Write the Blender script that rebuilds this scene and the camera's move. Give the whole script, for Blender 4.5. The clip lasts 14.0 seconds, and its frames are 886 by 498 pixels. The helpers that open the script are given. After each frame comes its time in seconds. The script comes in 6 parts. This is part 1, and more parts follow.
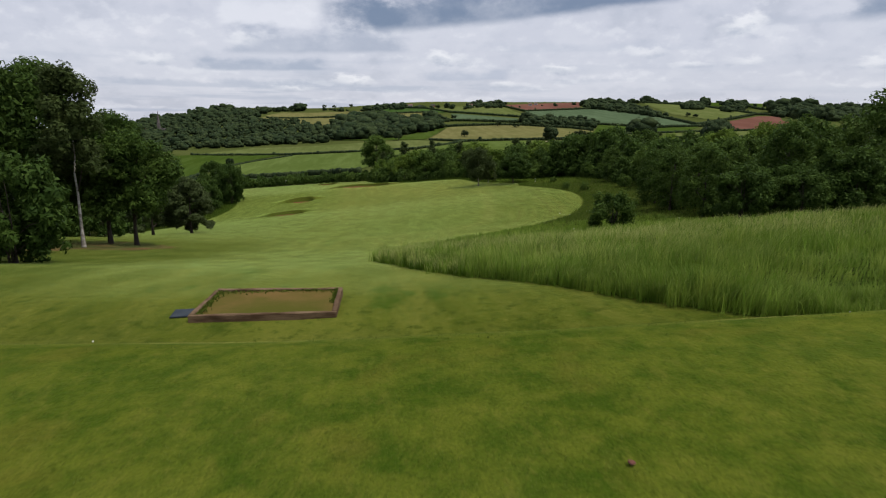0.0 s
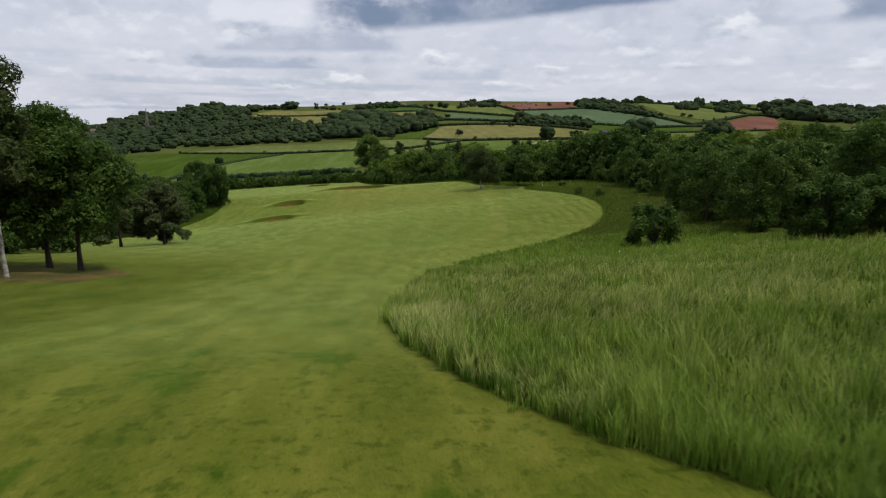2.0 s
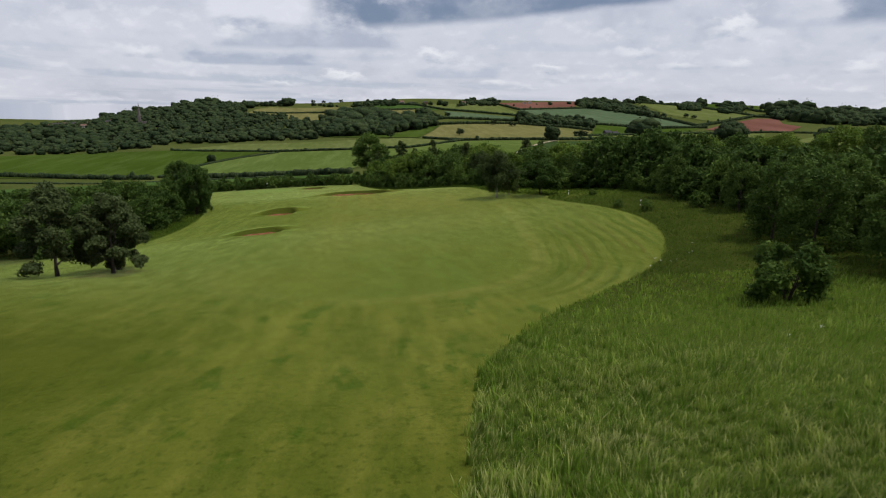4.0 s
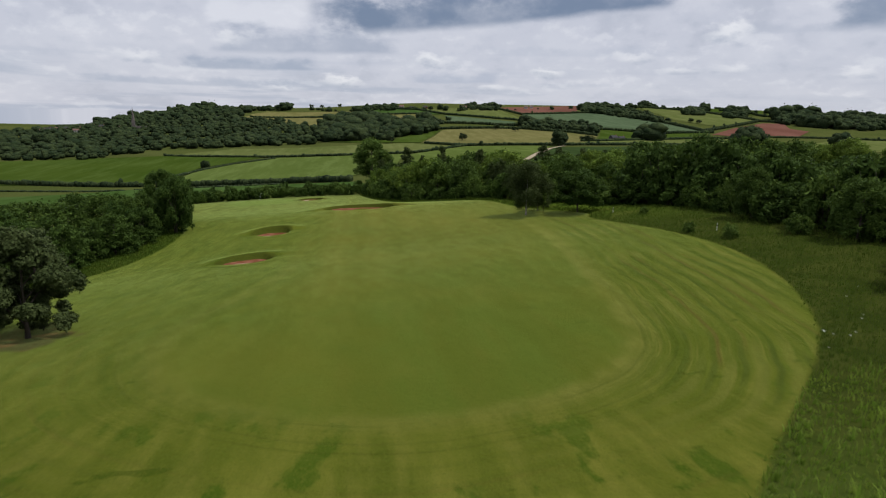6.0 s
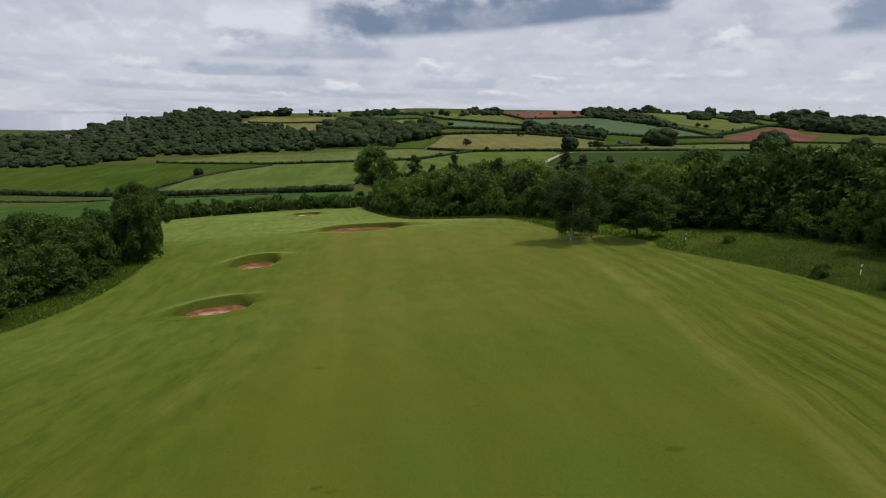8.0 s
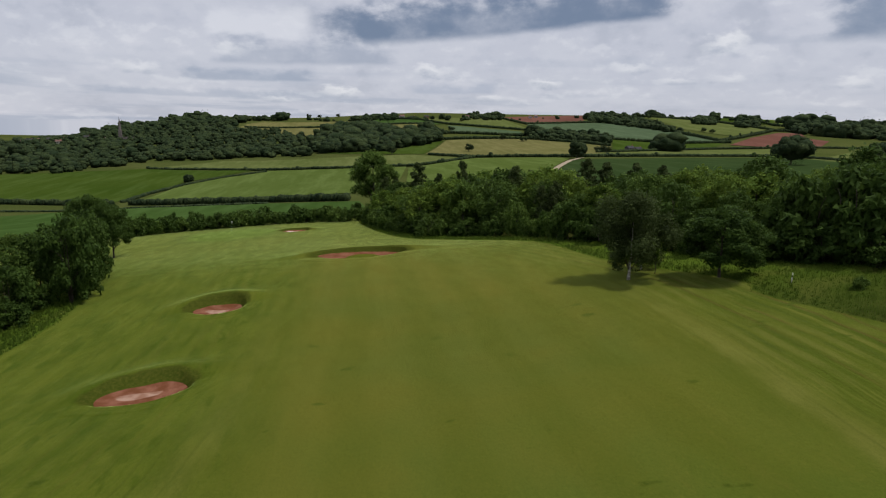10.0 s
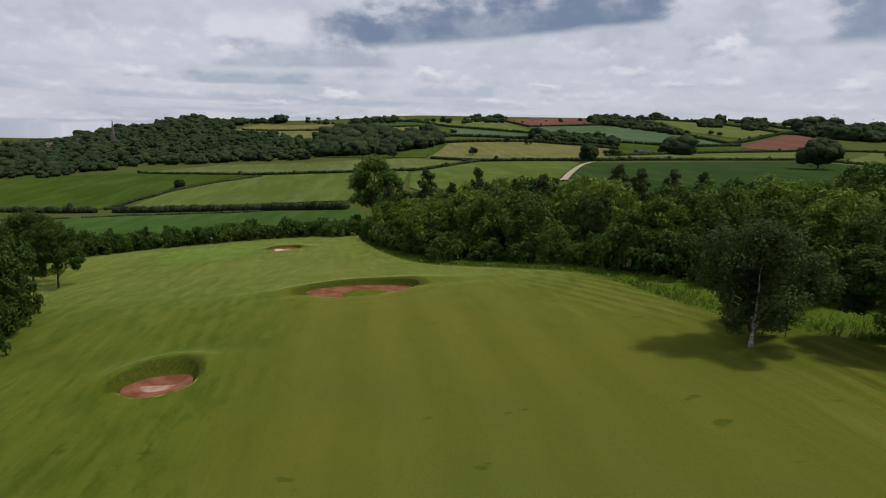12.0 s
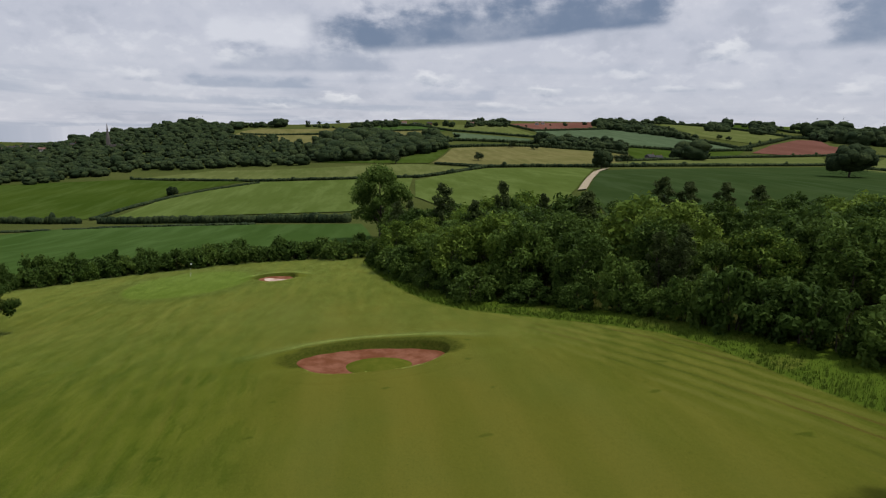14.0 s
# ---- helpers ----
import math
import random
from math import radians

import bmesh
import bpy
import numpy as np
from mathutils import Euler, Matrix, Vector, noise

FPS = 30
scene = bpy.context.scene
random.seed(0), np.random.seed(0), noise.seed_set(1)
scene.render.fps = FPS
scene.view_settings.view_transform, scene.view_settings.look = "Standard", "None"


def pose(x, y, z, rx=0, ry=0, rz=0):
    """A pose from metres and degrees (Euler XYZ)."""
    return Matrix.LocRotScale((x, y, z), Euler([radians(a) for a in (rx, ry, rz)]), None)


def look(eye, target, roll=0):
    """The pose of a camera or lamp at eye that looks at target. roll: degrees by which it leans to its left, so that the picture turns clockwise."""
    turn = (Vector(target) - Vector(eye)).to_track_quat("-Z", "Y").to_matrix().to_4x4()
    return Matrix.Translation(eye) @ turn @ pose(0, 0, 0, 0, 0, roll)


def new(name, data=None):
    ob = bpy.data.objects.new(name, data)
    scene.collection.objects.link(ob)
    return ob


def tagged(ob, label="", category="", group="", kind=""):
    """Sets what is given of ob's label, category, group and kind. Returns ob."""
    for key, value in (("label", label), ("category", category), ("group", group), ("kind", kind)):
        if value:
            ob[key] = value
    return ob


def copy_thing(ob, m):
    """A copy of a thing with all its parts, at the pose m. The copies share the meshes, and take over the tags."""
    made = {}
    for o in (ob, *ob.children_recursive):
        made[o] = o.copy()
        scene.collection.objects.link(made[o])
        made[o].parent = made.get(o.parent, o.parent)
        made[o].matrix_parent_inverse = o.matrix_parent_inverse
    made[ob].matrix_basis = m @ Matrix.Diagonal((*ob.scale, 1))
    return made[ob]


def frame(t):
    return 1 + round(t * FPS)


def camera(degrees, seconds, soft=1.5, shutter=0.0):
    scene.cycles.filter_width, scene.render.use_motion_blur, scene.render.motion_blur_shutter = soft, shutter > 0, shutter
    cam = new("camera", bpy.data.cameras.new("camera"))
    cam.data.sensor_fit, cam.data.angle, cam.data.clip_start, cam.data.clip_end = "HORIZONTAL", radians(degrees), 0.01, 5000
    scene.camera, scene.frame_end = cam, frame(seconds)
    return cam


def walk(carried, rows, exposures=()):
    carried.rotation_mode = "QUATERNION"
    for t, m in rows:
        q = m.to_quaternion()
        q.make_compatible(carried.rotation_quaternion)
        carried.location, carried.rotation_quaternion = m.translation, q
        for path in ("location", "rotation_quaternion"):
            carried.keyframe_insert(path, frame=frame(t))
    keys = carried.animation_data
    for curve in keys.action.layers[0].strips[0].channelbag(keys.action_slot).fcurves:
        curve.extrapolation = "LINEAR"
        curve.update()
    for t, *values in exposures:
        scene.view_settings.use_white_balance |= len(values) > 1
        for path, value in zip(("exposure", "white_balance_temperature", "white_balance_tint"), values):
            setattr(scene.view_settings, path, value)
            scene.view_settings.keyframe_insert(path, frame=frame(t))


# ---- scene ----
cam = camera(73.0, 14.0, soft=1.2, shutter=0.2)
PATH = [
    (0, (1.584, -1.901, 3.713), (1.822, 0.037, 3.278), 0.4),
    (0.5, (1.584, -0.354, 3.743), (1.824, 1.584, 3.309), 0.4),
    (1, (1.582, 1.695, 3.695), (1.823, 3.633, 3.262), 0.5),
    (1.5, (1.424, 4.115, 3.585), (1.667, 6.052, 3.151), 0.6),
    (2, (1.071, 7.123, 3.505), (1.335, 9.056, 3.068), 0.7),
    (2.5, (0.818, 10.882, 3.404), (1.085, 12.815, 2.964), 0.7),
    (3, (0.672, 15.029, 3.397), (0.942, 16.961, 2.954), 1.1),
    (5.5, (-0.015, 34.451, 3.135), (0.264, 36.384, 2.701), 1.3),
    (6, (-0.52, 39.302, 3.017), (-0.238, 41.236, 2.59), 1.3),
    (6.5, (-0.888, 44.214, 2.967), (-0.605, 46.148, 2.545), 1.4),
    (7, (-1.154, 49.017, 2.875), (-0.871, 50.953, 2.458), 1.4),
    (7.5, (-1.228, 53.65, 2.776), (-0.945, 55.587, 2.364), 1.3),
    (8, (-1.006, 58.203, 2.707), (-0.723, 60.14, 2.297), 1.2),
    (10.5, (-0.142, 81.0, 2.259), (0.144, 82.941, 1.867), 1.2),
    (11, (-0.081, 85.627, 2.199), (0.204, 87.568, 1.808), 1.2),
    (11.5, (-0.107, 90.089, 2.12), (0.178, 92.03, 1.731), 1.1),
    (12, (-0.153, 94.644, 2.036), (0.134, 96.586, 1.651), 1.2),
    (12.5, (-0.334, 99.145, 2.141), (-0.047, 101.087, 1.758), 1.2),
    (13, (-0.412, 103.7, 2.221), (-0.127, 105.643, 1.842), 1.1),
    (13.5, (-0.45, 108.068, 2.361), (-0.167, 110.012, 1.986), 1.1),
    (14, (-0.792, 112.215, 2.612), (-0.506, 114.159, 2.239), 1.2),
]
walk(cam, [(t, look(e, a, r)) for t, e, a, r in PATH],
     [(0, 0.2), (3, 0.17), (5.5, 0.1), (8, 0.05), (10.5, 0.0), (14, 0.0)])

# ---- world, sun, exposure ----
SUN_AZ, SUN_EL = radians(110), radians(64)
world = bpy.data.worlds.new("sky")
scene.world = world
world.use_nodes = True


def sky_nodes():
    nt = world.node_tree
    nt.nodes.clear()
    N, L = nt.nodes.new, nt.links.new

    def num(op, a, b=None, clamp=False):
        n = N("ShaderNodeMath")
        n.operation, n.use_clamp = op, clamp
        for i, v in enumerate((a, b)):
            if v is None:
                continue
            if isinstance(v, (int, float)):
                n.inputs[i].default_value = v
            else:
                L(v, n.inputs[i])
        return n.outputs[0]

    def ramp(v, stops):
        n = N("ShaderNodeValToRGB")
        n.color_ramp.interpolation = "EASE"
        while len(n.color_ramp.elements) < len(stops):
            n.color_ramp.elements.new(0.5)
        for e, (p, c) in zip(n.color_ramp.elements, stops):
            e.position, e.color = p, (*c, 1)
        L(v, n.inputs[0])
        return n.outputs[0]

    def blend(f, a, b):
        n = N("ShaderNodeMix")
        n.data_type = "RGBA"
        for key, v in ((0, f), (6, a), (7, b)):
            if isinstance(v, tuple):
                n.inputs[key].default_value = (*v, 1)
            elif isinstance(v, float):
                n.inputs[key].default_value = v
            else:
                L(v, n.inputs[key])
        return n.outputs[2]

    co = N("ShaderNodeTexCoord")
    sep = N("ShaderNodeSeparateXYZ")
    L(co.outputs["Generated"], sep.inputs[0])
    az = num("ARCTAN2", sep.outputs[0], sep.outputs[1])
    el = num("ARCSINE", sep.outputs[2])
    el0 = num("MAXIMUM", el, 0.0)
    # clouds are flattened towards the horizon
    flat = num("POWER", num("ADD", el0, 0.01), 0.62)

    def cloud(sx, sy, detail, seed, rough=0.55, rise=0.0):
        c = N("ShaderNodeCombineXYZ")
        L(num("MULTIPLY", az, sx), c.inputs[0])
        L(num("MULTIPLY", num("ADD", flat, rise), sy), c.inputs[1])
        c.inputs[2].default_value = seed
        n = N("ShaderNodeTexNoise")
        n.inputs["Scale"].default_value, n.inputs["Detail"].default_value = 1.0, detail
        n.inputs["Roughness"].default_value = rough
        L(c.outputs[0], n.inputs["Vector"])
        return n.outputs["Fac"]

    def between(v, a, b, lo=0.0, hi=1.0):
        n = N("ShaderNodeMapRange")
        n.interpolation_type = "SMOOTHSTEP"
        L(v, n.inputs[0])
        for k, x in enumerate((a, b, lo, hi)):
            n.inputs[k + 1].default_value = x
        return n.outputs[0]

    big, mid, fine = cloud(2.6, 4.5, 5, 2.3), cloud(12.0, 13.0, 8, 7.7, 0.53), cloud(22.0, 40.0, 6, 4.1, 0.6)
    mid_up = cloud(12.0, 13.0, 8, 7.7, 0.53, 0.012)
    knot = cloud(34.0, 44.0, 5, 11.9, 0.55)

    azd, eld = num("MULTIPLY", az, 57.2958), num("MULTIPLY", el, 57.2958)
    rag = num("ADD", num("MULTIPLY", num("SUBTRACT", mid, 0.5), 1.3), num("MULTIPLY", num("SUBTRACT", fine, 0.5), 0.8))

    def bank(a, e, wide, high, slope=0.0):
        """How thick a long cloud is: level and crisp along its base (degrees), ragged and soft above."""
        x = num("SUBTRACT", azd, float(a))
        y = num("SUBTRACT", num("SUBTRACT", eld, float(e)), num("MULTIPLY", x, slope))
        y = num("ADD", y, num("MULTIPLY", rag, 0.12 * high + 0.3))
        ends = num("ADD", num("DIVIDE", num("ABSOLUTE", x), float(wide)), num("MULTIPLY", rag, 0.5))
        body = num("MULTIPLY", between(y, -0.1, 0.18 * high), between(num("ADD", y, num("MULTIPLY", rag, 0.9 * high)), 1.15 * high, 0.5 * high))
        return num("MULTIPLY", body, between(ends, 1.05, 0.72))

    def heap(a, e, wide, high):
        """A small heaped cloud: how thick it is, and how far up it a point lies."""
        x = num("DIVIDE", num("SUBTRACT", azd, float(a)), float(wide))
        y = num("DIVIDE", num("SUBTRACT", eld, float(e)), float(high))
        low = num("MULTIPLY", num("LESS_THAN", y, 0.0), 0.9)
        y2 = num("MULTIPLY", y, num("ADD", 1.0, low))
        r = num("ADD", num("SQRT", num("ADD", num("MULTIPLY", x, x), num("MULTIPLY", y2, y2))), num("MULTIPLY", num("SUBTRACT", knot, 0.5), 2.2))
        return between(r, 1.0, 0.25), between(num("ADD", y, num("MULTIPLY", num("SUBTRACT", knot, 0.5), 2.0)), -0.6, 0.7)

    body = num("ADD", num("MULTIPLY", mid, 0.62), num("ADD", num("MULTIPLY", big, 0.26), num("MULTIPLY", fine, 0.12)))
    col = ramp(body, [(0.36, (0.505, 0.53, 0.62)), (0.45, (0.572, 0.592, 0.682)), (0.55, (0.610, 0.628, 0.712)), (0.66, (0.68, 0.69, 0.765))])
    # level grey streaks low in the sky, most of them towards the west
    level = cloud(5.0, 34.0, 4, 31.0, 0.5)
    low = num("MULTIPLY", between(level, 0.47, 0.66), between(eld, 6.5, 2.0))
    low = num("MULTIPLY", low, between(azd, 30.0, -4.0, 0.35, 1.0))
    col = blend(num("MULTIPLY", low, 0.6), col, (0.37, 0.425, 0.54))
    # tops catch the light, undersides are grey
    lit = num("SUBTRACT", mid, mid_up)
    col = blend(between(lit, 0.02, 0.12, 0.0, 0.24), col, (0.86, 0.87, 0.91))
    col = blend(between(lit, -0.02, -0.12, 0.0, 0.13), col, (0.38, 0.43, 0.53))
    for args, amount, shade in (((-8.5, 7.1, 4.5, 3.0), 0.6, (0.80, 0.81, 0.87)), ((-4.0, 5.25, 8.2, 2.3, 0.03), 0.6, (0.30, 0.35, 0.46)), ((-9.0, 3.75, 5.5, 1.0, 0.02), 0.62, (0.29, 0.35, 0.47)),
                                ((9.0, 3.1, 4.0, 1.1), 0.42, (0.34, 0.40, 0.53)), ((-14, 2.3, 8, 0.7), 0.5, (0.33, 0.39, 0.51)), ((20, 5.6, 9, 0.8), 0.25, (0.40, 0.45, 0.56)),
                                ((14.0, 8.15, 16.0, 4.2, 0.085), 0.97, (0.165, 0.220, 0.330)), ((47, 6.9, 8.5, 5.5), 0.95, (0.22, 0.275, 0.385)), ((36, 7.2, 5, 0.8), 0.3, (0.42, 0.46, 0.56)),
                                ((-34, 11, 16, 4), 0.5, (0.25, 0.30, 0.40)), ((90, 14, 20, 6), 0.6, (0.22, 0.27, 0.37)), ((-110, 15, 25, 7), 0.6, (0.22, 0.27, 0.37)), ((170, 14, 30, 6), 0.6, (0.22, 0.27, 0.37))):
        col = blend(num("MULTIPLY", bank(*args), num("MULTIPLY", between(body, 0.62, 0.42, 0.62, 1.0), amount)), col, shade)
    for args, amount in (((-1.2, 2.9, 2.8, 0.9), 0.85), ((7.0, 4.9, 2.6, 1.2), 0.8), ((17.6, 4.0, 2.0, 0.9), 0.8), ((32.4, 7.0, 2.4, 1.5), 0.85), ((24.6, 5.3, 2.2, 0.8), 0.6), ((33.0, 4.4, 1.8, 0.7), 0.6),
                         ((-10.8, 6.0, 1.9, 1.3), 0.6), ((28.5, 4.3, 2.0, 0.5), 0.5), ((41.5, 4.0, 2.0, 0.8), 0.6), ((-6.5, 2.2, 2.4, 0.5), 0.6), ((12.5, 2.7, 2.2, 0.5), 0.5), ((-18.0, 4.3, 2.4, 0.9), 0.6)):
        there, up = heap(*args)
        col = blend(num("MULTIPLY", there, amount), col, blend(up, (0.43, 0.47, 0.57), (0.92, 0.92, 0.95)))
    # an overcast sky grows brighter towards the zenith
    lift = num("ADD", 1.0, num("MULTIPLY", num("POWER", num("MAXIMUM", num("SUBTRACT", sep.outputs[2], 0.2), 0.0), 0.8), 0.5))
    veil = N("ShaderNodeBackground")
    L(col, veil.inputs[0])
    L(num("MULTIPLY", lift, 0.95), veil.inputs[1])
    sky = N("ShaderNodeTexSky")
    sky.sky_type, sky.sun_disc = "NISHITA", False
    sky.sun_elevation, sky.sun_rotation = SUN_EL, SUN_AZ
    blue = N("ShaderNodeBackground")
    L(sky.outputs[0], blue.inputs[0])
    blue.inputs[1].default_value = 0.1
    mix, out = N("ShaderNodeMixShader"), N("ShaderNodeOutputWorld")
    mix.inputs[0].default_value = 0.92
    L(blue.outputs[0], mix.inputs[1])
    L(veil.outputs[0], mix.inputs[2])
    L(mix.outputs[0], out.inputs[0])


sky_nodes()
sun = new("sun", bpy.data.lights.new("sun", "SUN"))
sun.data.energy, sun.data.angle, sun.data.color = 3.4, radians(5), (1.0, 0.95, 0.84)
sun.matrix_world = look((math.sin(SUN_AZ) * math.cos(SUN_EL), math.cos(SUN_AZ) * math.cos(SUN_EL), math.sin(SUN_EL)), (0, 0, 0))


# ---- materials ----
class Nodes:
    """Short hand for building one material."""

    def __init__(self, name, rough=0.7, spec=0.3):
        self.mat = bpy.data.materials.new(name)
        self.mat.use_nodes = True
        self.nt = self.mat.node_tree
        self.bsdf = self.nt.nodes["Principled BSDF"]
        self.bsdf.inputs["Roughness"].default_value = rough
        self.bsdf.inputs["Specular IOR Level"].default_value = spec
        self.place = self.nt.nodes.new("ShaderNodeNewGeometry").outputs["Position"]

    def put(self, v, socket):
        if isinstance(v, (int, float)):
            socket.default_value = v
        elif isinstance(v, tuple):
            socket.default_value = (*v, 1) if len(socket.default_value) == 4 else v
        else:
            self.nt.links.new(v, socket)

    def num(self, op, a, b=0.0, c=0.0, clamp=False):
        n = self.nt.nodes.new("ShaderNodeMath")
        n.operation, n.use_clamp = op, clamp
        for v, s in zip((a, b, c), n.inputs):
            self.put(v, s)
        return n.outputs[0]

    def noise(self, scale, detail=4, stretch=(1, 1, 1), seed=0.0, where=None, rough=0.55):
        m = self.nt.nodes.new("ShaderNodeMapping")
        m.inputs["Scale"].default_value = [scale * s for s in stretch]
        m.inputs["Location"].default_value = (seed, seed * 1.7, 0)
        self.put(where or self.place, m.inputs[0])
        n = self.nt.nodes.new("ShaderNodeTexNoise")
        n.inputs["Scale"].default_value, n.inputs["Detail"].default_value, n.inputs["Roughness"].default_value = 1.0, detail, rough
        self.put(m.outputs[0], n.inputs["Vector"])
        return n.outputs["Fac"]

    def step(self, v, a, b):
        """0 at a, 1 at b, smooth between."""
        n = self.nt.nodes.new("ShaderNodeMapRange")
        n.interpolation_type = "SMOOTHSTEP"
        self.put(v, n.inputs[0])
        lo, hi = (a, b) if a < b else (b, a)
        n.inputs[1].default_value, n.inputs[2].default_value = lo, hi
        n.inputs[3].default_value, n.inputs[4].default_value = (0, 1) if a < b else (1, 0)
        return n.outputs[0]

    def mix(self, f, a, b, how="MIX"):
        n = self.nt.nodes.new("ShaderNodeMix")
        n.data_type, n.blend_type = "RGBA", how
        for v, i in ((f, 0), (a, 6), (b, 7)):
            self.put(v, n.inputs[i])
        return n.outputs[2]

    def attr(self, name):
        n = self.nt.nodes.new("ShaderNodeAttribute")
        n.attribute_name = name
        return n.outputs["Fac"]

    def bump(self, v, strength, distance=0.05):
        n = self.nt.nodes.new("ShaderNodeBump")
        n.inputs["Strength"].default_value, n.inputs["Distance"].default_value = strength, distance
        self.put(v, n.inputs["Height"])
        self.put(n.outputs[0], self.bsdf.inputs["Normal"])

    def done(self, colour):
        self.put(colour, self.bsdf.inputs["Base Color"])
        return self.mat


def plain(name, a, b, scale=3.0, rough=0.7, fine=30.0, bump=0.3, stretch=(1, 1, 1), dist=0.01, metal=0.0, spec=0.3):
    """Two tones in patches, a finer grain over them, and a little relief."""
    n = Nodes(name, rough, spec)
    n.bsdf.inputs["Metallic"].default_value = metal
    f = n.noise(fine, 3, stretch, 3.0)
    col = n.mix(n.step(n.noise(scale, 4, stretch), 0.35, 0.65), a, b)
    col = n.mix(n.num("MULTIPLY", n.step(f, 0.4, 0.75), 0.35), col, tuple(v * 0.55 for v in a))
    n.bump(f, bump, dist)
    return n.done(col)


def turf():
    n = Nodes("mown_turf", 0.95, 0.0)
    fair, rough, green, soil, crest = (n.attr(k) for k in ("fair", "rough", "green", "soil", "crest"))
    wide, mid, small, grain = n.noise(0.07, 3, seed=3), n.noise(0.8, 4, (1.0, 0.3, 1.0), 9.0), n.noise(4.0, 4, seed=1), n.noise(38.0, 3, seed=5)
    sep = n.nt.nodes.new("ShaderNodeSeparateXYZ")
    n.put(n.place, sep.inputs[0])
    combed = n.noise(0.9, 4, (1.0, 0.16, 1.0), 4.0)
    col = n.mix(n.step(mid, 0.32, 0.68), (0.035, 0.053, 0.0058), (0.057, 0.075, 0.0090))
    col = n.mix(n.num("MULTIPLY", n.step(n.noise(1.6, 4, (1, 0.7, 1), 19.0, rough=0.65), 0.48, 0.68), 0.5), col, (0.074, 0.083, 0.0126))
    col = n.mix(n.num("MULTIPLY", n.step(combed, 0.45, 0.72), 0.48), col, (0.094, 0.102, 0.0210))
    col = n.mix(n.num("MULTIPLY", n.step(n.noise(0.28, 5, (1, 0.6, 1), 12.0), 0.56, 0.70), 0.45), col, (0.019, 0.042, 0.0035))
    tuft = n.step(n.noise(1.3, 5, (1.2, 0.55, 1), 41.0, rough=0.66), 0.52, 0.62)
    col = n.mix(n.num("MULTIPLY", tuft, n.num("ADD", 0.22, n.num("MULTIPLY", n.step(sep.outputs[1], 62.0, 30.0), 0.4))), col, (0.017, 0.036, 0.0042))
    # long pale sweeps of the mower, and darker lush patches
    sweep = n.step(n.noise(0.55, 3, (1.0, 0.05, 1.0), 23.0), 0.47, 0.60)
    col = n.mix(n.num("MULTIPLY", sweep, 0.36), col, (0.110, 0.122, 0.0200))
    lush = n.num("MULTIPLY", n.step(n.noise(0.5, 4, (1.2, 0.5, 1), 61.0, rough=0.6), 0.57, 0.66), n.num("MULTIPLY", n.step(crest, 1.0, 6.0), n.step(sep.outputs[1], 95.0, 62.0)))
    # past the brow: drier, paler turf, with grazing sheen also put into the colour
    pale_beyond = n.step(crest, 1.5, 9.0)
    col = n.mix(n.num("MULTIPLY", pale_beyond, 0.42), col, n.mix(n.step(combed, 0.4, 0.7), (0.078, 0.098, 0.0130), (0.128, 0.138, 0.0230)))
    col = n.mix(n.num("MULTIPLY", lush, 0.72), col, (0.024, 0.056, 0.0045))
    # lawn on the left painted dark for the shade of its trees
    lawn_shade = n.num("MULTIPLY", n.step(n.num("ADD", sep.outputs[0], n.num("MULTIPLY", n.noise(0.15, 3, seed=85), 8.0)), 0.0, -7.0), n.step(sep.outputs[1], 66.0, 46.0))
    col = n.mix(n.num("MULTIPLY", lawn_shade, n.num("MULTIPLY", n.step(crest, 2.0, 6.0), 0.62)), col, n.mix(n.step(mid, 0.3, 0.7), (0.026, 0.046, 0.0046), (0.050, 0.064, 0.0080)))
    tee = n.step(sep.outputs[1], 62.0, 30.0)
    clumps = n.noise(3.4, 5, (1.0, 0.7, 1), 83.0, rough=0.7)
    col = n.mix(n.num("MULTIPLY", n.step(clumps, 0.48, 0.36), n.num("MULTIPLY", tee, 0.62)), col, (0.020, 0.038, 0.0040))
    col = n.mix(n.num("MULTIPLY", n.step(clumps, 0.58, 0.70), n.num("MULTIPLY", tee, 0.42)), col, (0.125, 0.135, 0.0260))
    # round the fairway the mower's swaths follow its edge, in a deeper green
    lane = n.nt.nodes.new("ShaderNodeCombineXYZ")
    ring = n.num("ADD", fair, n.num("MULTIPLY", n.num("SUBTRACT", n.noise(0.10, 2, seed=2), 0.5), 1.6))
    n.put(n.num("MULTIPLY", ring, 2.1), lane.inputs[0])
    n.put(n.num("MULTIPLY", sep.outputs[1], 0.05), lane.inputs[1])
    n.put(n.num("MULTIPLY", sep.outputs[0], 0.05), lane.inputs[2])
    swath, thin_swath = n.noise(1.0, 4, seed=63, where=lane.outputs[0]), n.noise(3.1, 4, seed=67, where=lane.outputs[0])
    belt = n.mix(n.step(swath, 0.36, 0.62), (0.042, 0.066, 0.0068), (0.066, 0.088, 0.0110))
    belt = n.mix(n.num("MULTIPLY", n.step(thin_swath, 0.52, 0.70), 0.6), belt, (0.115, 0.122, 0.0230))
    belt = n.mix(n.num("MULTIPLY", n.step(thin_swath, 0.44, 0.30), 0.55), belt, (0.026, 0.046, 0.0050))
    round_it = n.num("MULTIPLY", n.step(fair, 21.0, 13.0), n.num("MULTIPLY", n.step(sep.outputs[1], 56.0, 66.0), n.step(sep.outputs[1], 150.0, 118.0)))
    col = n.mix(n.num("MULTIPLY", round_it, n.num("ADD", 0.45, n.num("MULTIPLY", n.step(sep.outputs[0], -4.0, 12.0), 0.42))), col, belt)
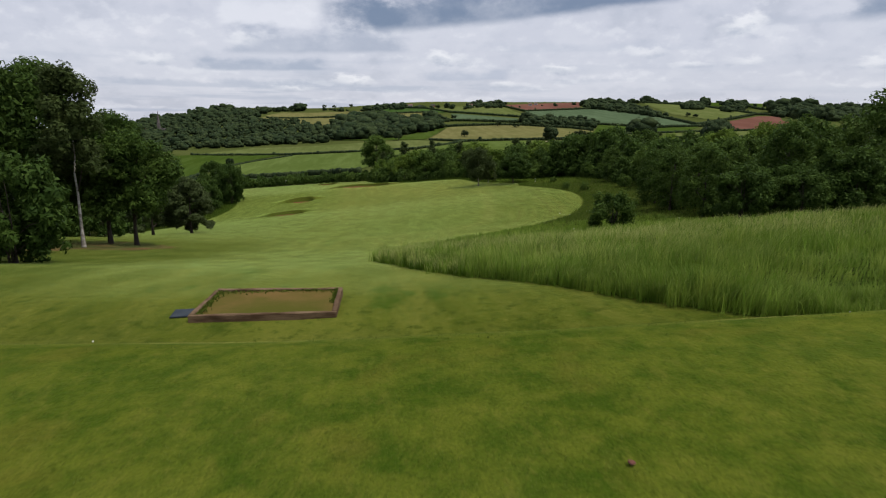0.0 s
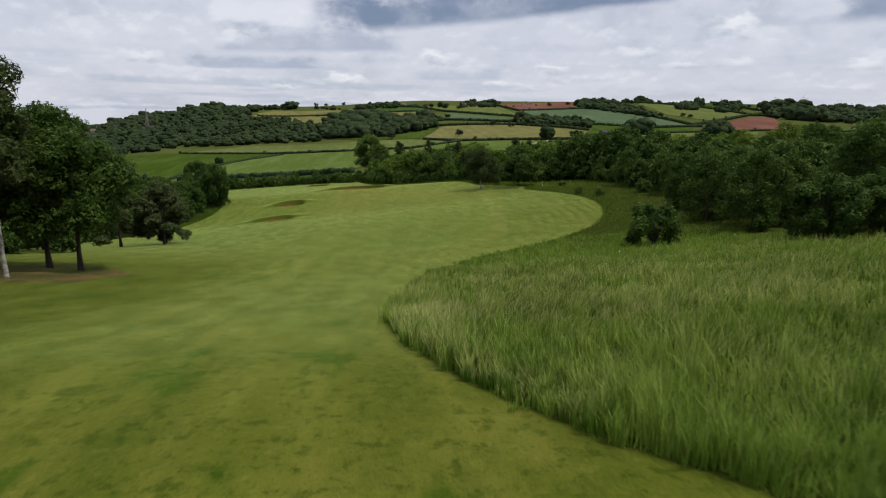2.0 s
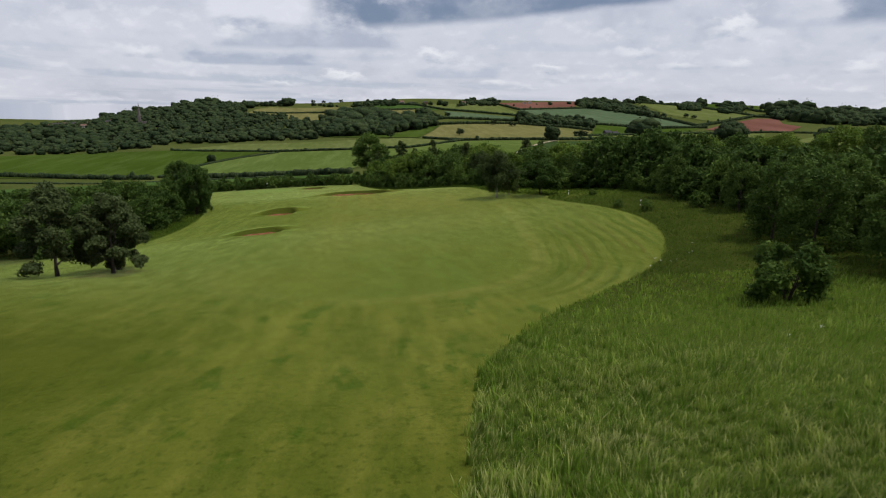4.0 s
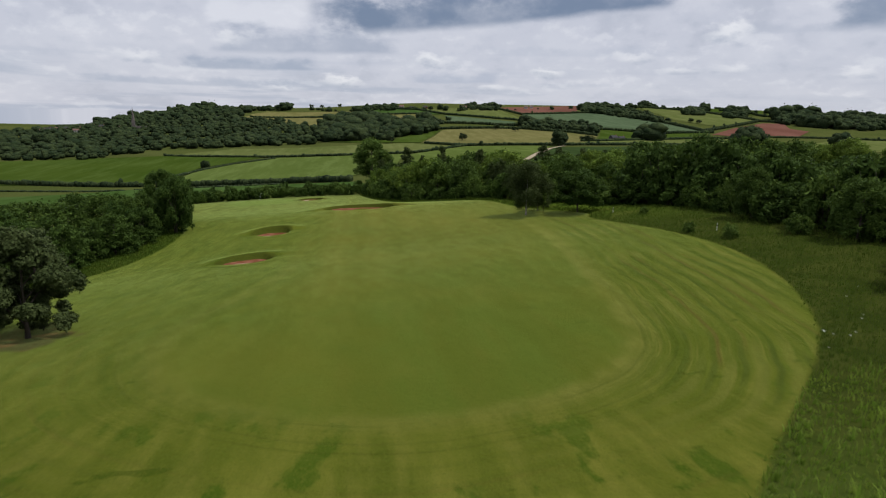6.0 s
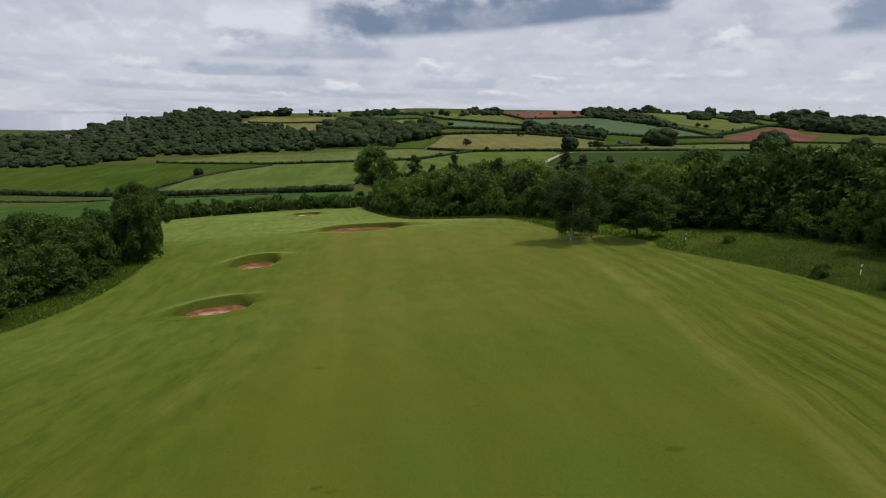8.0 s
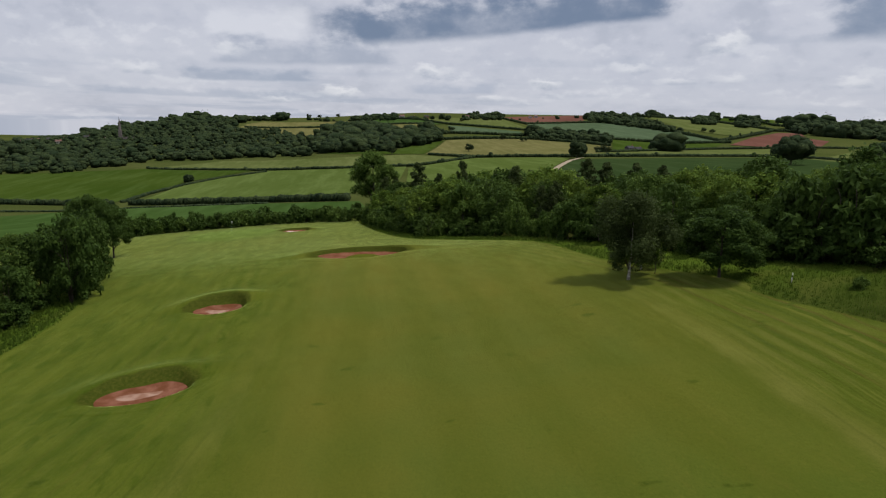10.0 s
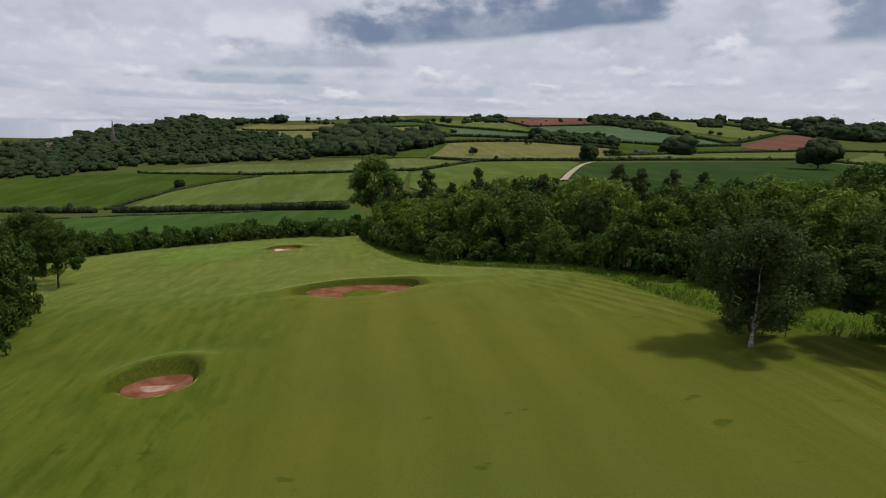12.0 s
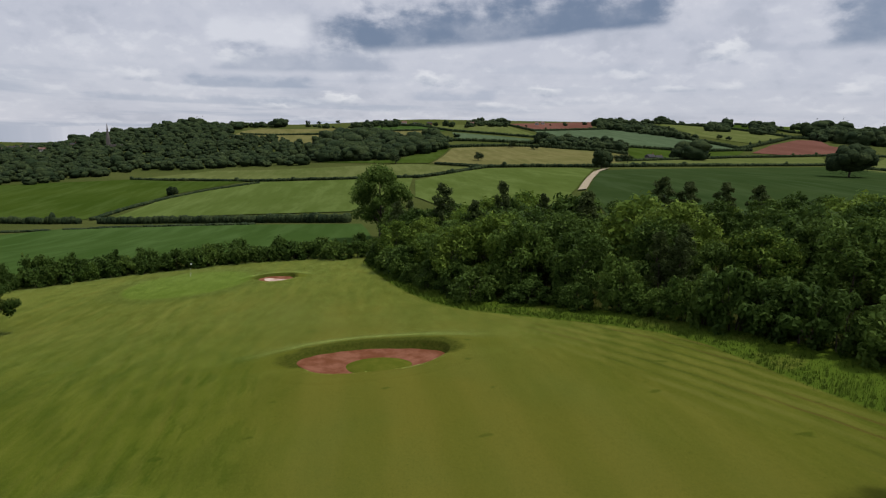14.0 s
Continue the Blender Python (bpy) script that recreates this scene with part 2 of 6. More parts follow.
    # the fairway: closer cut, olive, with faint bands along its length
    bands = n.num("SINE", n.num("ADD", n.num("MULTIPLY", sep.outputs[0], 1.15), n.num("MULTIPLY", n.noise(0.05, 2, seed=8), 5.0)))
    fresh = n.mix(n.step(wide, 0.35, 0.65), (0.060, 0.088, 0.0120), (0.074, 0.092, 0.0124))
    olive = n.mix(n.step(wide, 0.35, 0.65), (0.077, 0.092, 0.0165), (0.095, 0.097, 0.0160))
    olive = n.mix(n.step(n.num("ADD", sep.outputs[1], n.num("MULTIPLY", n.noise(0.04, 3, seed=33), 60.0)), 105.0, 165.0), fresh, olive)
    olive = n.mix(n.num("MULTIPLY", n.step(bands, -0.6, 0.8), 0.35), olive, (0.056, 0.072, 0.0084))
    olive = n.mix(n.num("MULTIPLY", n.step(combed, 0.42, 0.8), 0.35), olive, (0.092, 0.100, 0.0168))
    edge = n.num("ADD", fair, n.num("MULTIPLY", n.num("SUBTRACT", mid, 0.5), 1.2))
    on = n.mix(n.step(sep.outputs[1], 88.0, 112.0), n.step(edge, 0.4, -0.4), n.step(edge, 8.0, -8.0))
    col = n.mix(on, col, olive)
    # lusher, unevenly cut grass round the bunkers beside the fairway
    hollow = n.num("ADD", sep.outputs[0], n.num("MULTIPLY", n.noise(0.09, 3, seed=91), 7.0))
    hollow = n.num("MULTIPLY", n.step(hollow, 1.0, -8.0), n.num("MULTIPLY", n.step(sep.outputs[1], 66.0, 90.0), n.step(sep.outputs[1], 182.0, 158.0)))
    curl = n.noise(0.45, 5, (1.3, 0.5, 1), 95.0, rough=0.62)
    col = n.mix(n.num("MULTIPLY", hollow, 0.5), col, n.mix(n.step(curl, 0.36, 0.60), (0.030, 0.058, 0.0046), (0.066, 0.094, 0.0100)))
    col = n.mix(n.num("MULTIPLY", n.num("MULTIPLY", hollow, n.step(n.noise(0.7, 4, (1.5, 0.4, 1), 97.0), 0.57, 0.66)), 0.5), col, (0.026, 0.052, 0.0042))
    # the mower's turns round the fairway
    side = n.num("ADD", 0.22, n.num("MULTIPLY", n.step(sep.outputs[0], 8.0, 18.0), 0.78))
    turns = n.num("MULTIPLY", side, n.num("MULTIPLY", n.step(n.num("SINE", n.num("MULTIPLY", ring, 4.4)), -0.2, 0.9), n.num("MULTIPLY", n.step(fair, -0.5, 1.5), n.step(fair, 19.0, 13.0))))
    col = n.mix(n.num("MULTIPLY", turns, n.num("MULTIPLY", n.step(n.noise(0.11, 3, seed=21), 0.38, 0.62), 0.62)), col, (0.102, 0.113, 0.0230))
    dull = n.num("MULTIPLY", n.step(n.num("SINE", n.num("MULTIPLY", ring, 4.4)), -0.5, -1.0), n.num("MULTIPLY", n.step(fair, 0.0, 2.0), n.step(fair, 17.0, 11.0)))
    col = n.mix(n.num("MULTIPLY", n.num("MULTIPLY", dull, n.num("MULTIPLY", side, n.step(n.noise(0.13, 3, seed=29), 0.4, 0.65))), 0.55), col, (0.030, 0.048, 0.0084))
    pale = n.num("MULTIPLY", n.step(edge, -1.2, 0.0), n.step(edge, 2.0, 0.1))
    col = n.mix(n.num("MULTIPLY", pale, n.num("MULTIPLY", n.num("MULTIPLY", n.num("ADD", 0.4, n.num("MULTIPLY", n.step(mid, 0.3, 0.7), 0.6)), n.step(sep.outputs[1], 135.0, 105.0)), n.num("ADD", 0.3, n.num("MULTIPLY", n.step(sep.outputs[0], -4.0, 12.0), 0.28)))), col, (0.130, 0.134, 0.0310))
    for at, wide, how in ((0.3, 0.16, 0.3), (1.9, 0.16, 0.3), (2.7, 0.16, 0.3), (4.2, 0.22, 0.7), (5.6, 0.22, 0.7), (8.4, 0.25, 0.7), (9.8, 0.25, 0.7)):
        rut = n.num("MULTIPLY", n.step(ring, at - wide, at), n.step(ring, at + wide, at))
        there = n.step(n.noise(0.07, 3, seed=at), 0.40, 0.58) if at > 3 else n.step(n.noise(0.07, 3, seed=at), 0.30, 0.5)
        rut = n.num("MULTIPLY", rut, n.num("MULTIPLY", there, how))
        col = n.mix(n.num("MULTIPLY", rut, side) if at > 3 else n.num("MULTIPLY", rut, n.step(sep.outputs[1], 118.0, 100.0)), col, (0.070, 0.052, 0.0150) if at > 3 else (0.030, 0.044, 0.0060))
    # divots and darker tufts
    divot = n.step(n.noise(0.42, 2, (1, 1.6, 1), 31.0), 0.685, 0.75)
    col = n.mix(n.num("MULTIPLY", divot, 0.6), col, (0.026, 0.048, 0.0050))
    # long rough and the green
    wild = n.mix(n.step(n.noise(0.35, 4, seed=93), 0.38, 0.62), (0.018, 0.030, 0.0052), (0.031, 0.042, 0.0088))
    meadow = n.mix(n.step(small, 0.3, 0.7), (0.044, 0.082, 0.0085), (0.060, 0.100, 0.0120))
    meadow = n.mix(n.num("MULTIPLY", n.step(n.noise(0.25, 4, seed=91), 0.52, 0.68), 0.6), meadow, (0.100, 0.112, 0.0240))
    # dark ground tones hold the shade between the blades, brighter past y 105
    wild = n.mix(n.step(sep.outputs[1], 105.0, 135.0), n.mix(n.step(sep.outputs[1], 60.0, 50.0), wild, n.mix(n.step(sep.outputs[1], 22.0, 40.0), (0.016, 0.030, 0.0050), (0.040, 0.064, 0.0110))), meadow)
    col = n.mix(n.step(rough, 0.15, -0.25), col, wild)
    close = n.mix(n.step(mid, 0.3, 0.7), (0.058, 0.098, 0.0095), (0.068, 0.108, 0.0115))
    apron = n.num("MULTIPLY", n.step(green, -0.5, 0.5), n.step(green, 4.0, 1.5))
    col = n.mix(n.num("MULTIPLY", apron, 0.6), col, (0.040, 0.058, 0.0075))
    col = n.mix(n.step(green, 0.3, -0.3), col, close)
    # dry grass along the brow of the bank
    bank = n.step(n.num("ADD", crest, n.num("MULTIPLY", n.num("SUBTRACT", mid, 0.5), 0.7)), 0.45, 0.15)
    mottle = n.mix(n.step(n.noise(2.2, 5, seed=71, rough=0.7), 0.36, 0.64), (0.028, 0.056, 0.0048), (0.074, 0.096, 0.0110))
    mottle = n.mix(n.num("MULTIPLY", n.step(n.noise(1.1, 4, seed=75), 0.55, 0.7), 0.55), mottle, (0.080, 0.080, 0.0120))
    col = n.mix(n.num("MULTIPLY", bank, 0.75), col, mottle)
    brow = n.num("ADD", crest, n.num("MULTIPLY", n.num("SUBTRACT", n.noise(0.35, 4, seed=15), 0.5), 1.6))
    dry = n.num("MULTIPLY", n.step(n.num("ADD", crest, n.num("MULTIPLY", n.num("SUBTRACT", mid, 0.5), 0.7)), 0.0, 0.5), n.step(brow, 5.5, 1.2))
    straw = n.step(n.noise(1.3, 5, (0.35, 1.4, 1), 47.0, rough=0.65), 0.36, 0.6)
    patchy = n.step(n.noise(0.5, 4, (1, 0.6, 1), 49.0), 0.42, 0.62)
    col = n.mix(n.num("MULTIPLY", dry, n.num("MULTIPLY", n.num("ADD", 0.3, n.num("MULTIPLY", straw, 0.6)), n.num("ADD", 0.3, n.num("MULTIPLY", patchy, 0.7)))), col, (0.240, 0.226, 0.0740))
    # darker grass on the bunkers' faces
    darkish = n.num("ADD", n.attr("darkish"), n.num("MULTIPLY", n.num("SUBTRACT", n.noise(0.9, 4, seed=81), 0.5), 1.1))
    col = n.mix(n.num("MULTIPLY", n.step(darkish, 0.15, 0.75), 0.9), col, n.mix(n.step(small, 0.35, 0.65), (0.026, 0.038, 0.0055), (0.044, 0.052, 0.0090)))
    # rough pasture beyond the course, distance haze put into its blue
    pasture = n.mix(n.step(n.noise(0.02, 4, seed=51), 0.35, 0.65), (0.040, 0.056, 0.0160), (0.054, 0.068, 0.0220))
    col = n.mix(n.step(sep.outputs[1], 224.0, 240.0), col, pasture)
    # leaf litter and ivy in the woods
    col = n.mix(n.step(n.attr("wood"), 0.5, -2.0), col, n.mix(n.step(mid, 0.3, 0.7), (0.016, 0.024, 0.0050), (0.034, 0.032, 0.0120)))
    # bare red earth under the trees, their shade painted in as dark earth
    bare = n.step(n.num("ADD", soil, n.num("MULTIPLY", n.num("SUBTRACT", mid, 0.5), 5.0)), 1.9, 0.8)
    col = n.mix(n.num("MULTIPLY", bare, 0.85), col, n.mix(n.step(n.noise(0.4, 3, seed=55), 0.45, 0.62), (0.036, 0.030, 0.0160), (0.100, 0.044, 0.0300)))
    col = n.mix(n.num("MULTIPLY", n.step(grain, 0.35, 0.7), 0.5), col, n.mix(0.5, col, (0.010, 0.018, 0.0028)))
    col = n.mix(n.num("MULTIPLY", n.step(n.noise(95.0, 2, seed=6), 0.58, 0.72), 0.22), col, (0.130, 0.145, 0.0450))
    facing = n.nt.nodes.new("ShaderNodeLayerWeight")
    facing.inputs[0].default_value = 0.5
    gloss = n.num("MULTIPLY", n.num("POWER", n.num("MINIMUM", facing.outputs["Facing"], 0.95), 7.0), 1.65)
    gloss = n.num("MULTIPLY", n.num("MULTIPLY", gloss, n.num("MULTIPLY", n.num("SUBTRACT", 1.0, n.num("MULTIPLY", lawn_shade, 0.65)), n.step(n.attr("darkish"), 0.6, 0.05))), n.num("MULTIPLY", n.step(rough, -0.2, 0.3), n.num("MULTIPLY", n.step(sep.outputs[1], 245.0, 220.0), n.num("SUBTRACT", 1.0, n.num("MULTIPLY", n.num("MULTIPLY", n.step(crest, -1.6, -0.4), 0.88), n.step(crest, 9.0, 2.0))))))
    n.put(n.num("MULTIPLY", gloss, n.num("ADD", 0.8, n.num("MULTIPLY", n.step(mid, 0.3, 0.7), 0.5))), n.bsdf.inputs["Sheen Weight"])
    n.bsdf.inputs["Sheen Roughness"].default_value = 0.3
    n.bsdf.inputs["Sheen Tint"].default_value = (0.50, 0.64, 0.19, 1)
    col = n.mix(n.num("MULTIPLY", n.step(n.noise(9.0, 4, (1, 0.5, 1), 14.0, rough=0.7), 0.5, 0.7), 0.35), col, (0.098, 0.104, 0.0176))
    col = n.mix(n.num("MULTIPLY", n.step(n.noise(13.0, 4, (1, 0.6, 1), 17.0, rough=0.7), 0.52, 0.72), 0.4), col, (0.018, 0.034, 0.0040))
    n.bump(n.num("ADD", n.num("MULTIPLY", grain, 0.5), n.num("ADD", small, n.num("MULTIPLY", mid, 2.0))), 0.6, 0.09)
    col = n.mix(1.0, col, (1.06, 1.0, 0.97), "MULTIPLY")
    return n.done(col)


def crop(name, a, b, rows=0.6, heading=(1.0, 0.15, 1.0), streak=0.35):
    """A field of a growing crop: broad patches and faint drill rows."""
    n = Nodes(name, 0.95, 0.0)
    col = n.mix(n.step(n.noise(0.018, 4), 0.3, 0.7), a, b)
    col = n.mix(n.num("MULTIPLY", n.step(n.noise(0.16, 3, heading, 5.0), 0.4, 0.7), streak), col, tuple(min(1, v * 1.45 + 0.01) for v in b))
    col = n.mix(n.num("MULTIPLY", n.step(n.noise(rows, 3, heading, 8.0), 0.45, 0.75), streak * 0.7), col, tuple(v * 0.6 for v in a))
    n.bump(n.noise(2.0, 3), 0.3, 0.2)
    return n.done(col)


def leaves(name, dark, light, pale, through_it=0.3, rough=0.65, spec=0.05, tips=False, patch=0.45):
    n = Nodes(name, rough, spec)
    info = n.nt.nodes.new("ShaderNodeObjectInfo").outputs["Random"]
    geo = n.nt.nodes.new("ShaderNodeNewGeometry").outputs["Random Per Island"]
    col = n.mix(n.step(n.noise(patch, 3, seed=2), 0.38, 0.62), dark, light)
    col = n.mix(n.num("MULTIPLY", info, 0.6), col, tuple(0.5 * (d + p) for d, p in zip(dark, pale)))
    col = n.mix(n.num("MULTIPLY", n.step(geo, 0.55, 1.0), 0.55), col, pale)
    if tips:
        col = n.mix(n.num("MULTIPLY", n.step(n.attr("tone"), 0.55, 0.05), 0.8), col, tuple(0.6 * v for v in dark))
        col = n.mix(n.num("MULTIPLY", n.step(n.attr("tone"), 0.6, 1.0), 0.6), col, pale)
        col = n.mix(n.num("MULTIPLY", n.step(n.noise(0.16, 4, seed=17), 0.46, 0.66), 0.4), col, tuple(0.65 * p + 0.35 * t for p, t in zip(light, pale)))
        seed = n.num("MULTIPLY", n.step(n.attr("along"), 0.3, 0.8), n.step(n.num("ADD", geo, n.num("MULTIPLY", n.num("SUBTRACT", n.noise(0.3, 4, seed=27), 0.5), 2.4)), 0.22, 0.66))
        at = n.nt.nodes.new("ShaderNodeSeparateXYZ")
        n.put(n.place, at.inputs[0])
        along_way = n.num("ADD", at.outputs[1], n.num("MULTIPLY", n.noise(0.2, 3, seed=37), 16.0))
        ripe = n.num("ADD", 0.14, n.num("MULTIPLY", n.num("MULTIPLY", n.step(along_way, 18.0, 30.0), n.step(along_way, 58.0, 44.0)), 0.62))
        col = n.mix(n.num("MULTIPLY", seed, ripe), col, tips)
    n.done(col)
    t = n.nt.nodes.new("ShaderNodeBsdfTranslucent")
    n.put(n.mix(0.4, col, pale), t.inputs[0])
    m = n.nt.nodes.new("ShaderNodeMixShader")
    m.inputs[0].default_value = through_it
    n.nt.links.new(n.bsdf.outputs[0], m.inputs[1])
    n.nt.links.new(t.outputs[0], m.inputs[2])
    n.nt.links.new(m.outputs[0], n.nt.nodes["Material Output"].inputs[0])
    return n.mat


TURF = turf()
TURF_TONGUE = plain("tongue_turf", (0.060, 0.074, 0.0090), (0.080, 0.088, 0.0125), 1.2, 0.95, 22.0, 0.6, dist=0.05, spec=0.0)
SAND = plain("red_sand", (0.108, 0.042, 0.021), (0.172, 0.076, 0.048), 0.9, 1.0, 14.0, 0.5, dist=0.03, spec=0.0)
SAND_PALE = plain("pale_sand", (0.19, 0.100, 0.068), (0.30, 0.195, 0.150), 1.1, 1.0, 14.0, 0.4, dist=0.03, spec=0.0)
SAND_WHITE = plain("bleached_sand", (0.30, 0.20, 0.16), (0.46, 0.36, 0.31), 1.1, 1.0, 14.0, 0.4, dist=0.03, spec=0.0)
TIMBER = plain("weathered_timber", (0.068, 0.042, 0.025), (0.135, 0.092, 0.058), 2.0, 0.95, 16.0, 0.8, (1, 1, 6), spec=0.05)
MAT_TOP = plain("worn_artificial_grass", (0.060, 0.060, 0.013), (0.110, 0.072, 0.026), 0.55, 1.0, 60.0, 0.5, spec=0.0)
SLATE = plain("blue_grey_rubber", (0.020, 0.027, 0.036), (0.030, 0.038, 0.048), 4.0, 0.9, 50.0, 0.3, spec=0.1)
BARK = plain("dark_bark", (0.030, 0.024, 0.019), (0.058, 0.047, 0.037), 3.0, 0.9, 14.0, 0.8, (1, 1, 0.25), 0.03)
BIRCH_BARK = plain("birch_bark", (0.42, 0.40, 0.37), (0.16, 0.14, 0.12), 2.6, 0.7, 9.0, 0.5, (1, 1, 2.2), 0.02)
LEAF = leaves("broad_leaves", (0.017, 0.038, 0.0066), (0.036, 0.066, 0.0110), (0.094, 0.146, 0.0290))
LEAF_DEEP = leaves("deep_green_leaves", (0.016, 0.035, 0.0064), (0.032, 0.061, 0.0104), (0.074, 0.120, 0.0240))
LEAF_LIGHT = leaves("bright_leaves", (0.022, 0.048, 0.0075), (0.044, 0.082, 0.0130), (0.125, 0.185, 0.0380))
# brighter leaf copy: yellow-green species, and sunlit crowns put into the colour
LEAF_SUN = leaves("sunlit_yellow_green_leaves", (0.024, 0.052, 0.0076), (0.054, 0.100, 0.0145), (0.190, 0.262, 0.0410))
LEAF_BIRCH = leaves("birch_leaves", (0.022, 0.036, 0.0105), (0.036, 0.054, 0.0160), (0.072, 0.096, 0.0290))
NEEDLE = leaves("pine_needles", (0.026, 0.041, 0.0130), (0.042, 0.060, 0.0200), (0.078, 0.100, 0.0370), 0.2)
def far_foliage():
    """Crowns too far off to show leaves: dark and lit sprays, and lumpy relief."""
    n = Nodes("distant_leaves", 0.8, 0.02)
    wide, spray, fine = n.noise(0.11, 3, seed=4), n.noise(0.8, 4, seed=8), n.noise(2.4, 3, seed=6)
    # lit and shaded sprays and a bluish haze are put into the colour
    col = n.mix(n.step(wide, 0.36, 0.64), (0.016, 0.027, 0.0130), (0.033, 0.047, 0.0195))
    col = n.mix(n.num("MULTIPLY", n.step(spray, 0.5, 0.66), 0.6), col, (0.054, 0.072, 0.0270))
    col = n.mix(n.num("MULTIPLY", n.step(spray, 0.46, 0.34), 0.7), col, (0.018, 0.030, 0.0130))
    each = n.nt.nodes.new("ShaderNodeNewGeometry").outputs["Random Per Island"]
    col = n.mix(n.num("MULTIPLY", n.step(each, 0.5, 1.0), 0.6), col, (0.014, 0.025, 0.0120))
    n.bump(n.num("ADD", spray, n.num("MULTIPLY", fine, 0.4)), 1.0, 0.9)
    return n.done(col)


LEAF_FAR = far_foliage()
BLADE = leaves("tall_grass_blades", (0.044, 0.120, 0.0074), (0.105, 0.208, 0.0150), (0.230, 0.295, 0.0480), 0.28, tips=(0.390, 0.385, 0.1500), patch=0.28)
BLADE_ROUGH = leaves("rough_grass_blades", (0.038, 0.080, 0.0074), (0.062, 0.112, 0.0118), (0.116, 0.154, 0.0280), 0.4, tips=(0.150, 0.168, 0.0460), patch=0.12)
BLADE_LAWN = leaves("lawn_blades", (0.048, 0.082, 0.0079), (0.066, 0.100, 0.0114), (0.125, 0.142, 0.0300), 0.4)
WHITE = plain("white_paint", (0.75, 0.75, 0.73), (0.80, 0.80, 0.78), 6.0, 0.6)
BLACK = plain("black_paint", (0.02, 0.02, 0.02), (0.03, 0.03, 0.03), 6.0, 0.6)
BRICK_WALL = plain("brick_wall", (0.20, 0.085, 0.055), (0.25, 0.12, 0.085), 0.6, 1.0, spec=0.0)
RENDER_WALL = plain("pale_rendered_wall", (0.28, 0.27, 0.25), (0.36, 0.35, 0.32), 0.5, 1.0, spec=0.0)
ROOF_SLATE = plain("slate_roof", (0.034, 0.034, 0.036), (0.050, 0.050, 0.052), 4.0, 0.9, 50.0, 0.3, spec=0.1)
ROOF_TILE = plain("clay_tile_roof", (0.10, 0.055, 0.045), (0.14, 0.080, 0.065), 0.6, 0.85)
STONE = plain("sandstone", (0.075, 0.066, 0.064), (0.11, 0.096, 0.090), 0.5, 0.9)
DARK_GLASS = plain("window_glass", (0.02, 0.025, 0.03), (0.03, 0.035, 0.04), 2.0, 0.15, spec=0.5)
TRACK = plain("pale_gravel", (0.24, 0.20, 0.14), (0.30, 0.26, 0.19), 0.8, 1.0, 8.0, spec=0.0)
EARTH = plain("red_earth", (0.098, 0.045, 0.034), (0.126, 0.060, 0.047), 0.02, 1.0, 0.7, 0.4, (1, 0.3, 1), 0.2, spec=0.0)
CROP_DEEP = crop("deep_green_crop", (0.029, 0.056, 0.0125), (0.036, 0.066, 0.0160))
CROP_MID = crop("mid_green_crop", (0.027, 0.047, 0.0070), (0.036, 0.057, 0.0095))
CROP_BRIGHT = crop("bright_green_crop", (0.053, 0.078, 0.0170), (0.066, 0.092, 0.0230), streak=0.4)
CROP_BLUE = crop("blue_green_crop", (0.019, 0.035, 0.0105), (0.026, 0.043, 0.0135))
MEADOW = crop("tan_meadow", (0.084, 0.085, 0.0290), (0.110, 0.103, 0.0400))
CROP_TEAL = crop("grey_green_crop", (0.046, 0.070, 0.0360), (0.056, 0.082, 0.0440))
# blue raised in the colour to stand for distance haze
MEADOW_GREEN = crop("yellow_green_meadow", (0.062, 0.080, 0.0220), (0.078, 0.092, 0.0300))


# ---- building helpers ----
def mesh_of(name, verts, faces, material, smooth=False):
    me = bpy.data.meshes.new(name)
    me.from_pydata([tuple(v) for v in verts], [], [tuple(f) for f in faces])
    me.materials.append(material)
    if smooth:
        me.polygons.foreach_set("use_smooth", [True] * len(me.polygons))
    me.update()
    return me


def from_bm(name, bm, material, smooth=False):
    me = bpy.data.meshes.new(name)
    bmesh.ops.recalc_face_normals(bm, faces=bm.faces)
    bm.to_mesh(me)
    bm.free()
    me.materials.append(material)
    if smooth:
        me.polygons.foreach_set("use_smooth", [True] * len(me.polygons))
    return me


def part(name, data, material, parent, label=""):
    """One mesh object under a thing or a part; data is a bmesh or a mesh."""
    if isinstance(data, bmesh.types.BMesh):
        data = from_bm(name, data, material)
    ob = new(name, data)
    ob.parent = parent
    return tagged(ob, label)


def box(bm, size, m=Matrix(), bevel=0.0):
    made = bmesh.ops.create_cube(bm, size=1.0, matrix=m @ Matrix.Diagonal((*size, 1)))["verts"]
    if bevel:
        edges = list({e for v in made for e in v.link_edges})
        bmesh.ops.bevel(bm, geom=edges, offset=bevel, segments=1, affect="EDGES", profile=0.5)


def tube(verts, faces, path, radii, sides=6):
    """Adds a tapered tube along a path to lists of verts and faces."""
    base = len(verts)
    for i, (p, r) in enumerate(zip(path, radii)):
        a = path[max(i - 1, 0)]
        b = path[min(i + 1, len(path) - 1)]
        d = (Vector(b) - Vector(a)).normalized()
        u = d.cross(Vector((0.31, 0.95, 0.1))).normalized()
        v = d.cross(u)
        for k in range(sides):
            t = 2 * math.pi * k / sides
            verts.append(Vector(p) + (u * math.cos(t) + v * math.sin(t)) * r)
    for i in range(len(path) - 1):
        for k in range(sides):
            a, b = base + i * sides + k, base + i * sides + (k + 1) % sides
            faces.append((a, b, b + sides, a + sides))
    faces.append(tuple(base + (len(path) - 1) * sides + k for k in range(sides)))


